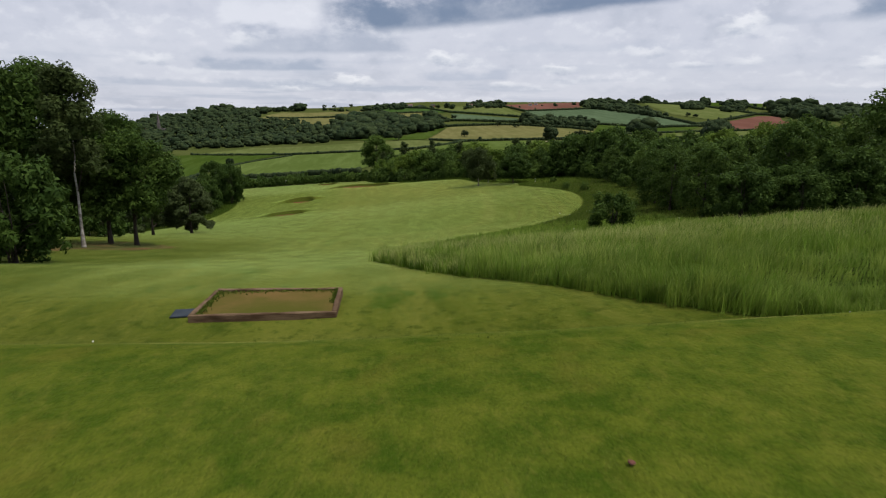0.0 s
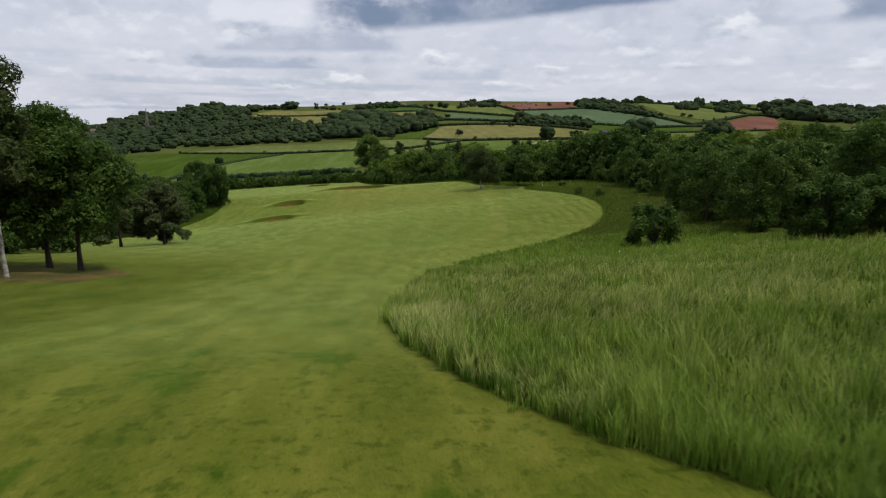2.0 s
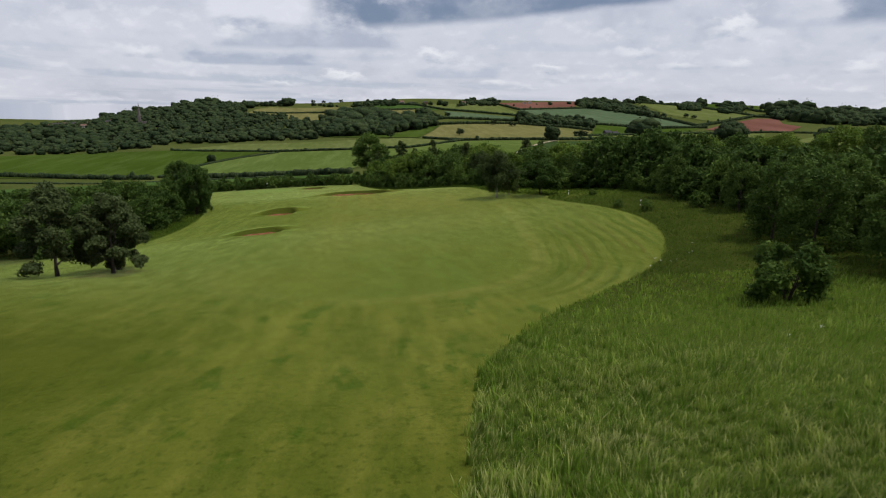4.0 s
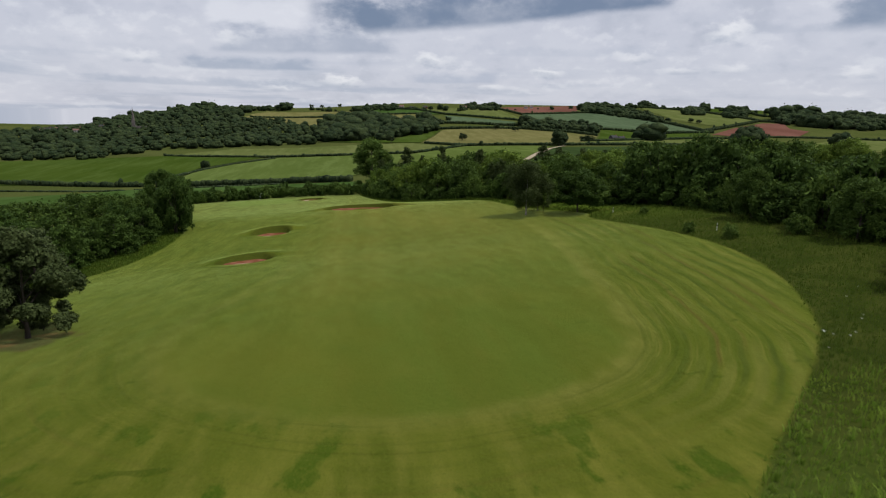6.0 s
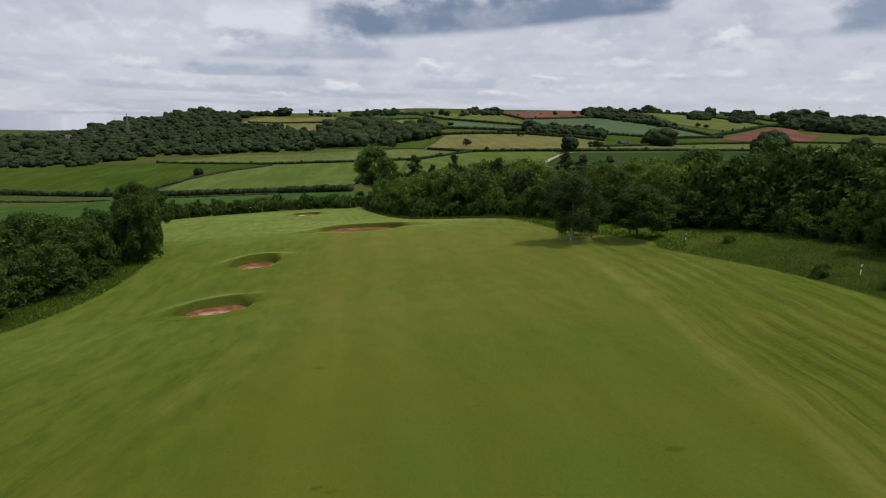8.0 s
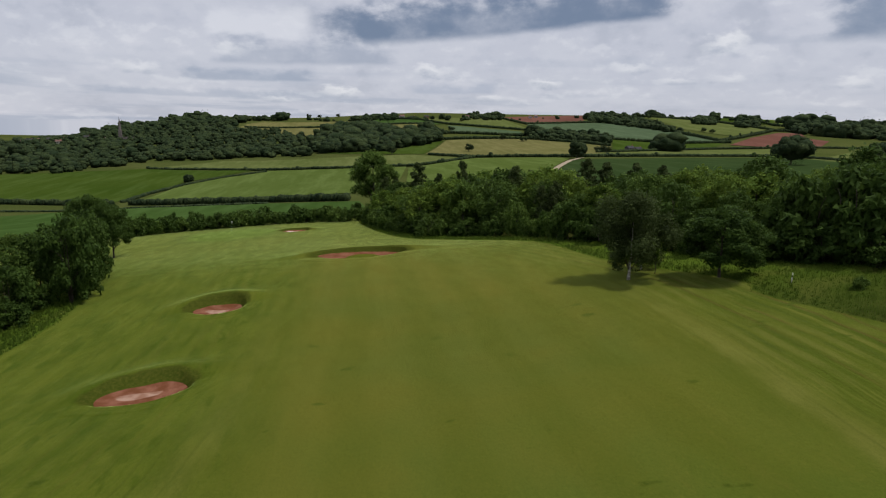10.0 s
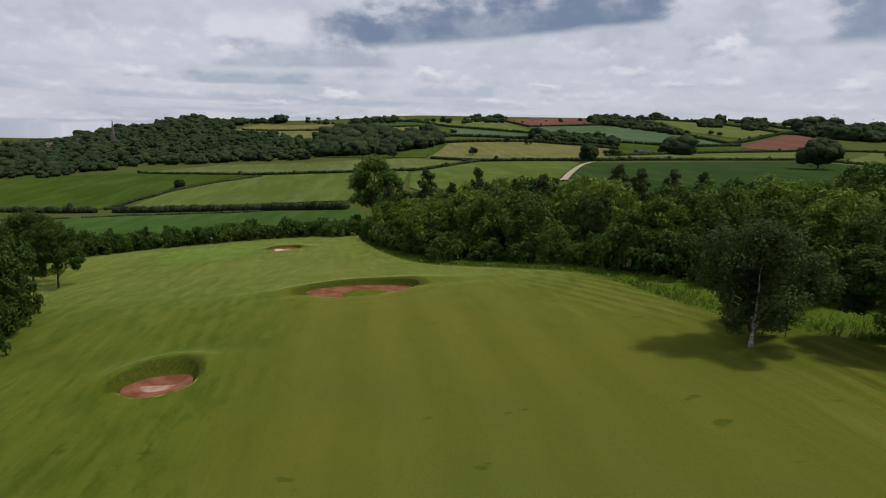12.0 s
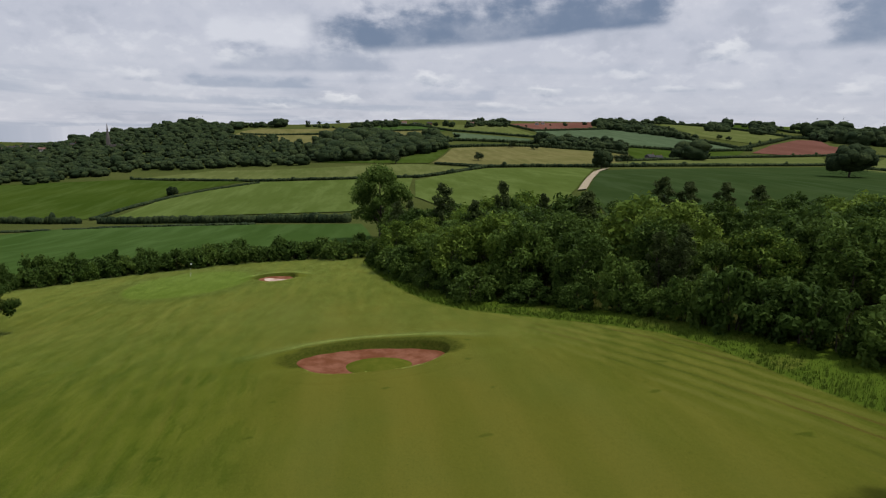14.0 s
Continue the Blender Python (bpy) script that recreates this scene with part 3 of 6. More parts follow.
# ---- the lie of the land ----
def line(v, knots, w=0.0):
    ks = np.array(knots, float)
    v = np.asarray(v, float)
    if w <= 0:
        return np.interp(v, ks[:, 0], ks[:, 1])
    return sum(np.interp(v + w * s, ks[:, 0], ks[:, 1]) * k for s, k in ((-1, 0.15), (-0.5, 0.2), (0, 0.3), (0.5, 0.2), (1, 0.15)))


BASE = [(-60,1.9), (0,1.64), (3.7,1.6), (4.5,1.3), (7.6,-0.3), (12,-0.5), (20,-1.7), (33,-4.8), (47,-7.4), (56,-8.5), (71,-10.2), (85,-11.4), (100,-12.7), (117,-14.2), (135,-14.3), (155,-14.3), (180,-16.9), (210,-19.2), (225,-21), (262,-27)]
RIGHT = [(-60,.09), (4,.1), (12,.06), (40,.085), (57,.05), (80,.09), (98,.115), (122,.135), (145,.09), (160,.075), (200,.04), (240,.06)]
LEFT = [(-60,-.06), (4,-.06), (12,.0), (44,.07), (71,.0), (85,-.07), (117,-.1), (135,-.1), (160,-.085), (200,-.06), (240,-.06)]
FARL = [(215,-22), (262,-29), (300,-34), (384,-37), (460,-34.5), (590,-30), (700,-24), (900,-6), (1080,10), (1200,16), (1350,14), (1700,-10), (2600,-60), (4500,-80)]
FARR = [(215,-15), (262,-14), (335,-11.5), (425,-14), (520,-15), (620,-12), (800,2), (1000,20), (1150,31), (1300,33), (1700,10), (2600,-60), (4500,-80)]

def smooth(a, b, v):
    t = np.clip((v - a) / (b - a), 0, 1)
    return t * t * (3 - 2 * t)


def land(x, y):
    """Height of the ground: the fall line of the course, its cross slopes, and the valley and hill beyond."""
    x, y = np.asarray(x, float), np.asarray(y, float)
    s = np.where(y < 25, y + 0.15 * np.clip(x, -25, 25) * np.clip((25 - y) / 17, 0, 1), y)
    near = line(s, BASE, 0.7) * smooth(26, 14, y) + line(s, BASE, 7) * smooth(14, 26, y)
    xr = np.clip((x + np.sqrt(x * x + 16)) / 2 - 2, 0, 80)
    xl = np.clip((-x + np.sqrt(x * x + 16)) / 2 - 2, 0, 70)
    near = near + line(y, RIGHT, 9) * xr + line(y, LEFT, 9) * xl
    k = smooth(-140, 150, x)
    far = line(y, FARL, 25) * (1 - k) + line(y, FARR, 25) * k
    far = far + 2.5 * np.sin(x / 170 + 1) * np.sin(y / 210) * smooth(350, 600, y)
    far = far - 40 * smooth(-200, -520, x) * smooth(600, 1050, y)
    m = smooth(195, 265, y)
    return near * (1 - m) + far * m


# bunkers: centre, half length, half depth of the whole hollow, turn (degrees), depth of the sand, rise of the far lip, how much of the hollow the sand fills at the sides and back, tongue of turf
BUNKERS = [
    (-14.5, 116.4, 3.4, 2.9, 18, 0.75, 0.42, 0.82, 0.50, False),
    (-13.9, 136.5, 2.9, 3.0, 10, 0.7, 0.6, 0.80, 0.60, False),
    (0.4, 157.0, 6.3, 3.4, 2, 0.6, 0.7, 0.92, 0.82, True),
    (-13.0, 204.4, 2.9, 2.9, -10, 0.5, 0.44, 0.9, 0.8, False),
]


def in_bunker(x, y, b):
    cx, cy, a, d, turn = b[:5]
    c, s = math.cos(radians(turn)), math.sin(radians(turn))
    u, v = (x - cx) * c + (y - cy) * s, -(x - cx) * s + (y - cy) * c
    return np.hypot(u / a, v / d), u, v


def lip(x, y):
    """The turf banks thrown up behind the bunkers."""
    z = 0.0
    for b in BUNKERS:
        r, u, v = in_bunker(x, y, b)
        back = smooth(-0.2 * b[3], 0.9 * b[3], v)
        z = z + 0.72 * b[6] * back * np.exp(-(((r - 1.15) / 0.6) ** 2)) * (r > 0.2)
    return z


def ground_z(x, y):
    return land(x, y) + lip(x, y)


def inside(poly, x, y):
    """Signed distance to a closed outline, negative inside."""
    p = np.array(poly, float)
    x, y = np.asarray(x, float), np.asarray(y, float)
    best, odd = np.full(x.shape, 1e9), np.zeros(x.shape, bool)
    for (ax, ay), (bx, by) in zip(p, np.roll(p, -1, 0)):
        dx, dy = bx - ax, by - ay
        t = np.clip(((x - ax) * dx + (y - ay) * dy) / (dx * dx + dy * dy + 1e-9), 0, 1)
        best = np.minimum(best, np.hypot(x - ax - t * dx, y - ay - t * dy))
        if dy != 0:
            odd ^= ((ay > y) != (by > y)) & (x < dx * (y - ay) / dy + ax)
    return np.where(odd, -best, best)


def rounded(poly, times=2):
    """An outline with its corners cut."""
    p = [Vector(q) for q in poly]
    for _ in range(times):
        p = [q for a, b in zip(p, p[1:] + p[:1]) for q in (a.lerp(b, 0.25), a.lerp(b, 0.75))]
    return [tuple(q) for q in p]


FAIRWAY = rounded([(-4, 62.4), (2.1, 61.3), (8, 62.3), (13.4, 66), (17, 74), (20.5, 94), (23.8, 113), (23.5, 130), (17, 146), (11, 160), (2, 176), (-6, 188), (-17, 189),
                   (-12, 172), (-9.5, 158), (-7.5, 140), (-7.5, 108), (-9.5, 95), (-12.4, 85), (-12.6, 74), (-9.5, 66.5)])
ROUGH = rounded([(60, 3), (22, 3.2), (12.4, 4.9), (8.8, 7.1), (7.1, 9.2), (5.4, 11.9), (3.7, 14.7), (2.6, 17.7), (1.9, 21.5), (1.7, 27), (2.9, 34.5), (5.1, 44.2), (8.4, 49.9), (11.2, 53.9), (20.5, 62.7),
                 (26.6, 69.5), (32.2, 80.3), (35, 92), (34.9, 103), (33.5, 112), (31.6, 119.3), (33.6, 122.8), (30.4, 129.5), (28.3, 135.5), (26.8, 140.6), (26.1, 145.5), (24.8, 154), (21.9, 158.5), (15.6, 166.4), (8.8, 174.5), (4.6, 189), (1.2, 209), (0, 222), (90, 222), (95, 100)], 1)
VERGE = rounded([(-41, 108), (-35.5, 112), (-32, 119), (-29.4, 129), (-29.2, 138), (-30, 146), (-34, 148), (-36, 140), (-39, 128), (-43, 112)], 1)
GREEN = rounded([(-35, 203), (-33.5, 213), (-26, 217.5), (-18.5, 214), (-16.5, 205), (-19, 197.5), (-25, 193), (-32, 195)])


# outlines of the woods
WEST = [(-39, 112), (-38, 122), (-35, 131), (-32.5, 138), (-33, 146), (-42, 153), (-58, 160), (-78, 162), (-78, 98), (-60, 90), (-44, 97)]
EAST = [(49, 62), (48, 78), (47, 95), (46.5, 112), (45, 121.5), (39.5, 130.5), (35.5, 138), (32.8, 146), (28.5, 156), (24, 164), (16.5, 174.5), (9.8, 184), (5.4, 196), (2.4, 213), (-1, 231), (26, 246), (60, 240), (100, 215), (104, 60), (70, 46)]
# the brow of the bank on which the walk begins
BROW = [(-25, 7.8), (0, 4.05), (25, 0.3)]


def ground():
    xs = np.concatenate([-np.geomspace(3200, 62, 34), np.arange(-60, -24, 1.2), np.arange(-24, 14, 0.5), np.arange(14, 62, 1.0), np.geomspace(63, 3200, 36)])
    ys = np.concatenate([np.linspace(-300, -14, 14), np.arange(-12, 14, 0.4), np.arange(14, 108, 0.9), np.arange(108, 164, 0.5), np.arange(164, 232, 1.0), np.geomspace(233, 1500, 120), np.geomspace(1540, 4500, 24)])
    X, Y = np.meshgrid(xs, ys)
    Z = ground_z(X, Y)
    for b in BUNKERS:
        Z = np.where(in_bunker(X, Y, b)[0] < 1.04, Z - 1.6, Z)
    w, h = len(xs), len(ys)
    me = bpy.data.meshes.new("ground")
    me.vertices.add(w * h)
    me.vertices.foreach_set("co", np.stack([X, Y, Z], -1).ravel())
    i = (np.arange(h - 1)[:, None] * w + np.arange(w - 1)).ravel()
    quads = np.stack([i, i + 1, i + w + 1, i + w], 1).ravel()
    me.loops.add(len(quads))
    me.loops.foreach_set("vertex_index", quads)
    me.polygons.add(len(i))
    me.polygons.foreach_set("loop_start", np.arange(0, len(quads), 4))
    me.polygons.foreach_set("use_smooth", np.ones(len(i), bool))
    me.update()
    me.validate()
    soil = np.min([np.hypot(X - a, (Y - b) * 0.8) - r for a, b, r in ((-17, 42.5, 1.4), (-19, 47.5, 1.0), (-20.5, 41.5, 2.5), (-15.3, 44.5, 0.6), (-24, 45, 1.5), (-22.3, 79.6, 1.4), (-24, 84, 1.0))], 0)
    for key, v in (("fair", inside(FAIRWAY, X, Y)), ("rough", np.minimum(inside(ROUGH, X, Y), inside(VERGE, X, Y))), ("green", inside(GREEN, X, Y)), ("soil", soil), ("wood", np.minimum(inside(WEST, X, Y), inside(EAST, X, Y))),
                   ("crest", Y - line(X, BROW, 0.8))):
        me.attributes.new(key, "FLOAT", "POINT").data.foreach_set("value", v.ravel())
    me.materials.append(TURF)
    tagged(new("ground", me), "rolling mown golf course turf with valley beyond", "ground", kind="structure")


ground()


# ---- fields, track and hedges of the valley ----
def field(name, outline, material, label, lift=0.3, cell=24.0):
    bm = bmesh.new()
    bm.faces.new([bm.verts.new((x, y, 0)) for x, y in outline])
    xs, ys = [p[0] for p in outline], [p[1] for p in outline]
    for axis, lo, hi in ((0, min(xs), max(xs)), (1, min(ys), max(ys))):
        v = math.floor(lo / cell) * cell + cell
        while v < hi:
            co = [0, 0, 0]
            no = [0, 0, 0]
            co[axis], no[axis] = v, 1
            bmesh.ops.bisect_plane(bm, geom=bm.verts[:] + bm.edges[:] + bm.faces[:], plane_co=co, plane_no=no)
            v += cell
    bmesh.ops.triangulate(bm, faces=bm.faces)
    for v in bm.verts:
        v.co.z = float(land(v.co.x, v.co.y)) + lift
    for f in bm.faces:
        f.normal_update()
        if f.normal.z < 0:
            f.normal_flip()
    me = bpy.data.meshes.new(name)
    bm.to_mesh(me)
    bm.free()
    me.polygons.foreach_set("use_smooth", [True] * len(me.polygons))
    me.materials.append(material)
    return tagged(new(name, me), label, "field", kind="structure")


field("field", [(-166.7, 303.6), (-107.1, 354.7), (-44.7, 322.6), (0.7, 282.3), (3.0, 248.4), (-8.7, 231.3), (-27.6, 239.4), (-47.3, 220.7), (-97.4, 222.5)], CROP_DEEP, "deep green crop field behind the hedge", 0.3)
field("field", [(-291.0, 480.8), (-215.0, 511.5), (-152.1, 544.5), (-69.9, 516.8), (-103.2, 462.2), (-115.3, 384.2), (-211.8, 377.7)], CROP_MID, "mid green pasture field in the valley", 0.3)
field("field", [(-104.6, 385.8), (-101.1, 454.7), (-64.8, 507.1), (-4.1, 471.1), (30.3, 445.7), (20.4, 364.5), (-2.8, 321.4), (-52.7, 361.5)], CROP_BRIGHT, "bright green striped crop field in the valley", 0.34)
field("field", [(22.3, 346.9), (30.5, 431.4), (53.5, 451.4), (76.9, 469.1), (129.3, 429.3), (78.3, 320.5), (59.6, 284.4), (28.5, 293.4)], CROP_BRIGHT, "bright green striped crop field on the slope", 0.36)
field("field", [(-150.8, 551.7), (-110.1, 604.1), (3.5, 571.7), (43.9, 548.1), (69.2, 483.1), (34.9, 459.7), (-63.2, 519.6)], MEADOW_GREEN, "light green narrow field above a hedge", 0.32)
field("field", [(123.3, 407.1), (233.1, 459.1), (333.7, 503.4), (294.9, 370.2), (149.0, 233.9), (91.0, 246.1), (62.3, 253.7), (79.9, 313.6)], CROP_BLUE, "dark green crop field beside a pale track", 0.3)
field("field", [(130.1, 441.4), (181.9, 524.2), (330.4, 604.8), (443.0, 636.6), (370.5, 541.0), (232.1, 488.4)], MEADOW_GREEN, "light green strip field behind a hedge", 0.3)
field("field", [(328.7, 477.5), (513.0, 637.1), (625.6, 633.2), (369.8, 418.9), (282.7, 400.3)], MEADOW_GREEN, "yellow green field at the valley side", 0.3)
field("field", [(53.7, 544.5), (89.8, 682.0), (174.8, 688.2), (240.5, 627.3), (200.3, 535.9), (137.2, 459.2), (74.1, 489.7)], MEADOW, "tan hay meadow with tussocky grass", 0.3)
field("field", [(-158.4, 984.5), (-141.4, 1048.4), (-8.5, 1025.5), (-11.7, 950.8), (-141.3, 948.9)], MEADOW, "tan hay meadow on the far hill", 0.5)
field("field", [(-70.3, 931.7), (7.1, 929.3), (95.4, 909.9), (97.9, 765.2), (36.7, 787.9), (-20.6, 854.2)], MEADOW, "tan hay meadow on the far hill", 0.5)
field("field", [(92.4, 988.0), (224.3, 1033.7), (219.4, 824.9), (122.9, 893.6)], MEADOW_GREEN, "light green pasture on the far hill", 0.5)
field("field", [(120.3, 876.6), (199.0, 791.1), (176.4, 734.5), (108.4, 761.3)], CROP_TEAL, "grey green crop strip on the far hill", 0.5)
field("field", [(235.6, 1050.2), (407.7, 1131.8), (342.5, 967.6), (234.5, 927.2)], EARTH, "ploughed red earth field on the hill", 0.5)
field("field", [(237.3, 909.4), (367.3, 950.3), (401.6, 830.2), (397.0, 705.6), (327.0, 663.1), (273.6, 699.3), (231.2, 796.4)], CROP_TEAL, "grey green crop field on the far hill", 0.5)
field("field", [(508.4, 1119.6), (566.8, 1008.4), (576.8, 865.0), (459.9, 768.3), (443.1, 848.5)], MEADOW_GREEN, "light green pasture on the far hill", 0.5)
field("field", [(386.3, 661.8), (472.6, 750.8), (559.3, 820.6), (589.7, 818.5), (546.7, 748.4), (551.2, 720.3), (492.7, 661.9), (418.2, 647.2)], EARTH, "ploughed red earth field on the slope", 0.5)
field("field", [(754.3, 1108.3), (804.4, 1068.4), (663.1, 913.3), (654.6, 937.3)], CROP_BRIGHT, "bright green pasture on the far hill", 0.5)
field("field", [(616.7, 1199.1), (691.0, 1153.3), (758.1, 1105.5), (645.9, 944.2), (589.0, 1027.9)], CROP_MID, "mid green pasture on the far hill", 0.5)
field("field", [(835.4, 1041.4), (905.6, 973.0), (906.6, 971.9), (847.8, 1030.0)], CROP_BRIGHT, "bright green pasture on the far hill", 0.5)
field("field", [(-33.9, 634.6), (31.0, 602.4), (75.4, 696.1), (86.4, 677.7), (51.9, 546.1)], CROP_MID, "mid green pasture below a wood", 0.4)
field("field", [(273.6, 699.3), (323.7, 657.5), (403.0, 695.3), (339.9, 619.1), (206.3, 543.9)], CROP_MID, "mid green pasture below the hill", 0.4)
field("field", [(8.5, 1070.9), (92.4, 988.0), (115.7, 894.8), (15.4, 977.3)], CROP_DEEP, "deep green pasture near the skyline", 0.5)
field("field", [(-165.2, 924.2), (-155.5, 968.3), (-67.2, 938.7), (-20.4, 847.0), (-44.9, 814.8), (-141.1, 868.4)], MEADOW, "tan pasture beside a hillside wood", 0.5)
TRACK_LINE = [(78.3, 314.8), (91.1, 342.1), (115.8, 393.9), (136.1, 427.7)]
for_track = [(x - 1.6, y) for x, y in TRACK_LINE] + [(x + 1.6, y) for x, y in reversed(TRACK_LINE)]
tagged(field("farm_track", for_track, TRACK, "pale gravel farm track between two fields", 0.55), category="track")


# ---- leaves, trees, shrubs ----
def leaf_arrays(rng, centres, radii, count, size, up=0.3, flat=1.0, out=0.75):
    """Rhombic leaf sprays scattered through round clumps: three corners each."""
    centres, radii = np.array(centres, float), np.array(radii, float)
    pick = rng.choice(len(centres), count, p=radii**2 / (radii**2).sum())
    d = rng.normal(size=(count, 3))
    d /= np.linalg.norm(d, axis=1)[:, None]
    r = radii[pick] * (1 - 0.55 * rng.random(count) ** 2.2) * rng.uniform(0.85, 1.12, count)
    p = centres[pick] + d * r[:, None] * (1, 1, flat)
    nrm = d * out + rng.normal(size=(count, 3)) * 0.42 + (0, 0, up)
    nrm /= np.linalg.norm(nrm, axis=1)[:, None]
    a = np.cross(nrm, rng.normal(size=(count, 3)))
    a /= np.linalg.norm(a, axis=1)[:, None] + 1e-9
    b = np.cross(nrm, a)
    s = size * rng.uniform(0.6, 1.35, count)[:, None]
    verts = np.stack([p + a * s, p - a * s - b * s * 0.52, p - a * s + b * s * 0.52], 1).reshape(-1, 3)
    return verts


def soup_mesh(name, verts, material, k=3):
    """A mesh of loose polygons of k corners."""
    n = len(verts) // k
    me = bpy.data.meshes.new(name)
    me.vertices.add(k * n)
    me.vertices.foreach_set("co", np.asarray(verts, float).ravel())
    me.loops.add(k * n)
    me.loops.foreach_set("vertex_index", np.arange(k * n))
    me.polygons.add(n)
    me.polygons.foreach_set("loop_start", np.arange(0, k * n, k))
    me.update()
    me.validate()
    me.materials.append(material)
    return me


def make_tree(name, label, category, seed, high, wide, clear, trunk_r, count, size, leaf, bark=BARK, lean=0.0, shape="broad", stems=1):
    """A tree at the origin: trunk with limbs, and a crown of leaf sprays in uneven clumps."""
    rng = np.random.default_rng(seed)
    root = new(name)
    verts, faces, limbs = [], [], []
    clumps, radii = [], []
    k = {"broad": 26, "birch": 24, "pine": 24, "shrub": 17}[shape]
    for i in range(k):
        t = (i + rng.random()) / k
        if shape == "pine":
            ring = math.sin(math.pi * (0.30 + 0.64 * t)) ** 0.7
        elif shape == "birch":
            ring = math.sin(math.pi * (0.18 + 0.78 * t)) ** 0.8
        else:
            ring = math.sin(math.pi * (0.22 + 0.70 * t)) ** 0.7
        ang = i * 2.4 + rng.uniform(-0.6, 0.6)
        rad = wide * ring * rng.uniform(0.12 if shape == "birch" else 0.45, 0.85)
        z = clear + (high - clear) * (0.08 + 0.86 * t) + rng.uniform(-0.03, 0.03) * high
        clumps.append((math.cos(ang) * rad + lean * z, math.sin(ang) * rad, z))
        radii.append(wide * rng.uniform(0.24, 0.44) * (0.8 if shape in ("birch", "pine") else 1.0))
    if shape != "shrub":
        clumps.append((lean * high, 0, high * 0.93))
        radii.append(wide * 0.3)
    tops = rng.choice(len(clumps), 8 if shape != "shrub" else 4, replace=False)
    for s in range(stems):
        off = Vector((rng.uniform(-0.3, 0.3), rng.uniform(-0.3, 0.3), 0)) * (stems > 1)
        path = [Vector((lean * high * t + rng.normal() * 0.012 * high * t, rng.normal() * 0.012 * high * t, high * (0.74 if shape == "birch" else 0.86) * t - 0.25 * (t == 0))) + off * (1 + 2 * t) for t in np.linspace(0, 1, 8)]
        rr = [trunk_r * (1.5 if i == 0 else 1.0) * (1 - i / 8.5) for i in range(8)]
        tube(verts, faces, path, rr, 8 if shape != "shrub" else 5)
        for j in tops[s::stems]:
            c = Vector(clumps[j])
            i = int(np.clip(round((c.z - wide * 0.35) / (high * 0.9) * 7), 1, 6))
            a = path[i]
            mid = a.lerp(c, 0.55) + Vector((0, 0, 0.05 * high))
            into = ([], []) if shape == "birch" else (verts, faces)
            tube(*into, [a, mid, c, c + (c - mid) * 0.5], [rr[i] * 0.6, rr[i] * 0.38, rr[i] * 0.2, 0.01], 4)
            if shape == "birch":
                limbs.append(into)
    part("trunk", mesh_of("trunk", verts, faces, bark, True), bark, root)
    for into in limbs:
        part("limb", mesh_of("limb", *into, BARK, True), BARK, root, "dark limb")
    squash = 0.8 if shape == "pine" else (1.1 if shape == "birch" else 0.85)
    knots, small = [], []
    for c, r in zip(clumps, radii):
        for _ in range(9):
            d = rng.normal(size=3) + (0.5 * c[0] / wide, 0.5 * c[1] / wide, 0.35)
            d /= np.linalg.norm(d)
            knots.append(np.array(c) + d * r * rng.uniform(0.35, 0.9) * (1, 1, squash))
            small.append(r * rng.uniform(0.40, 0.64))
    crown = leaf_arrays(rng, knots, small, count, size, flat=squash, out=0.95)
    part("crown", soup_mesh("crown", crown, leaf), leaf, root)
    return tagged(root, label, category)


def plant(model, x, y, scale=1.0, turn=None, tall=1.0, label="", group="", sink=0.0):
    """A copy of a model tree or shrub on the ground."""
    turn = random.uniform(0, 360) if turn is None else turn
    ob = copy_thing(model, pose(x, y, float(ground_z(x, y)) - sink, 0, 0, turn) @ Matrix.Diagonal((scale, scale, scale * tall, 1)))
    return tagged(ob, label, group=group)


def scatter(outline, step, jitter=0.45, seed=1):
    rng = random.Random(seed)
    xs, ys = [p[0] for p in outline], [p[1] for p in outline]
    spots = []
    y = min(ys)
    while y < max(ys):
        x = min(xs) + (step / 2 if int(y / step) % 2 else 0)
        while x < max(xs):
            q = (x + rng.uniform(-jitter, jitter) * step, y + rng.uniform(-jitter, jitter) * step)
            spots.append(q)
            x += step
        y += step
    d = inside(outline, np.array([q[0] for q in spots]), np.array([q[1] for q in spots]))
    return [(q, float(-v)) for q, v in zip(spots, d) if v < 0]


def place_first(model, x, y, scale=1.0, turn=0.0):
    model.matrix_basis = pose(x, y, float(ground_z(x, y)), 0, 0, turn) @ Matrix.Diagonal((scale, scale, scale, 1))
    return model


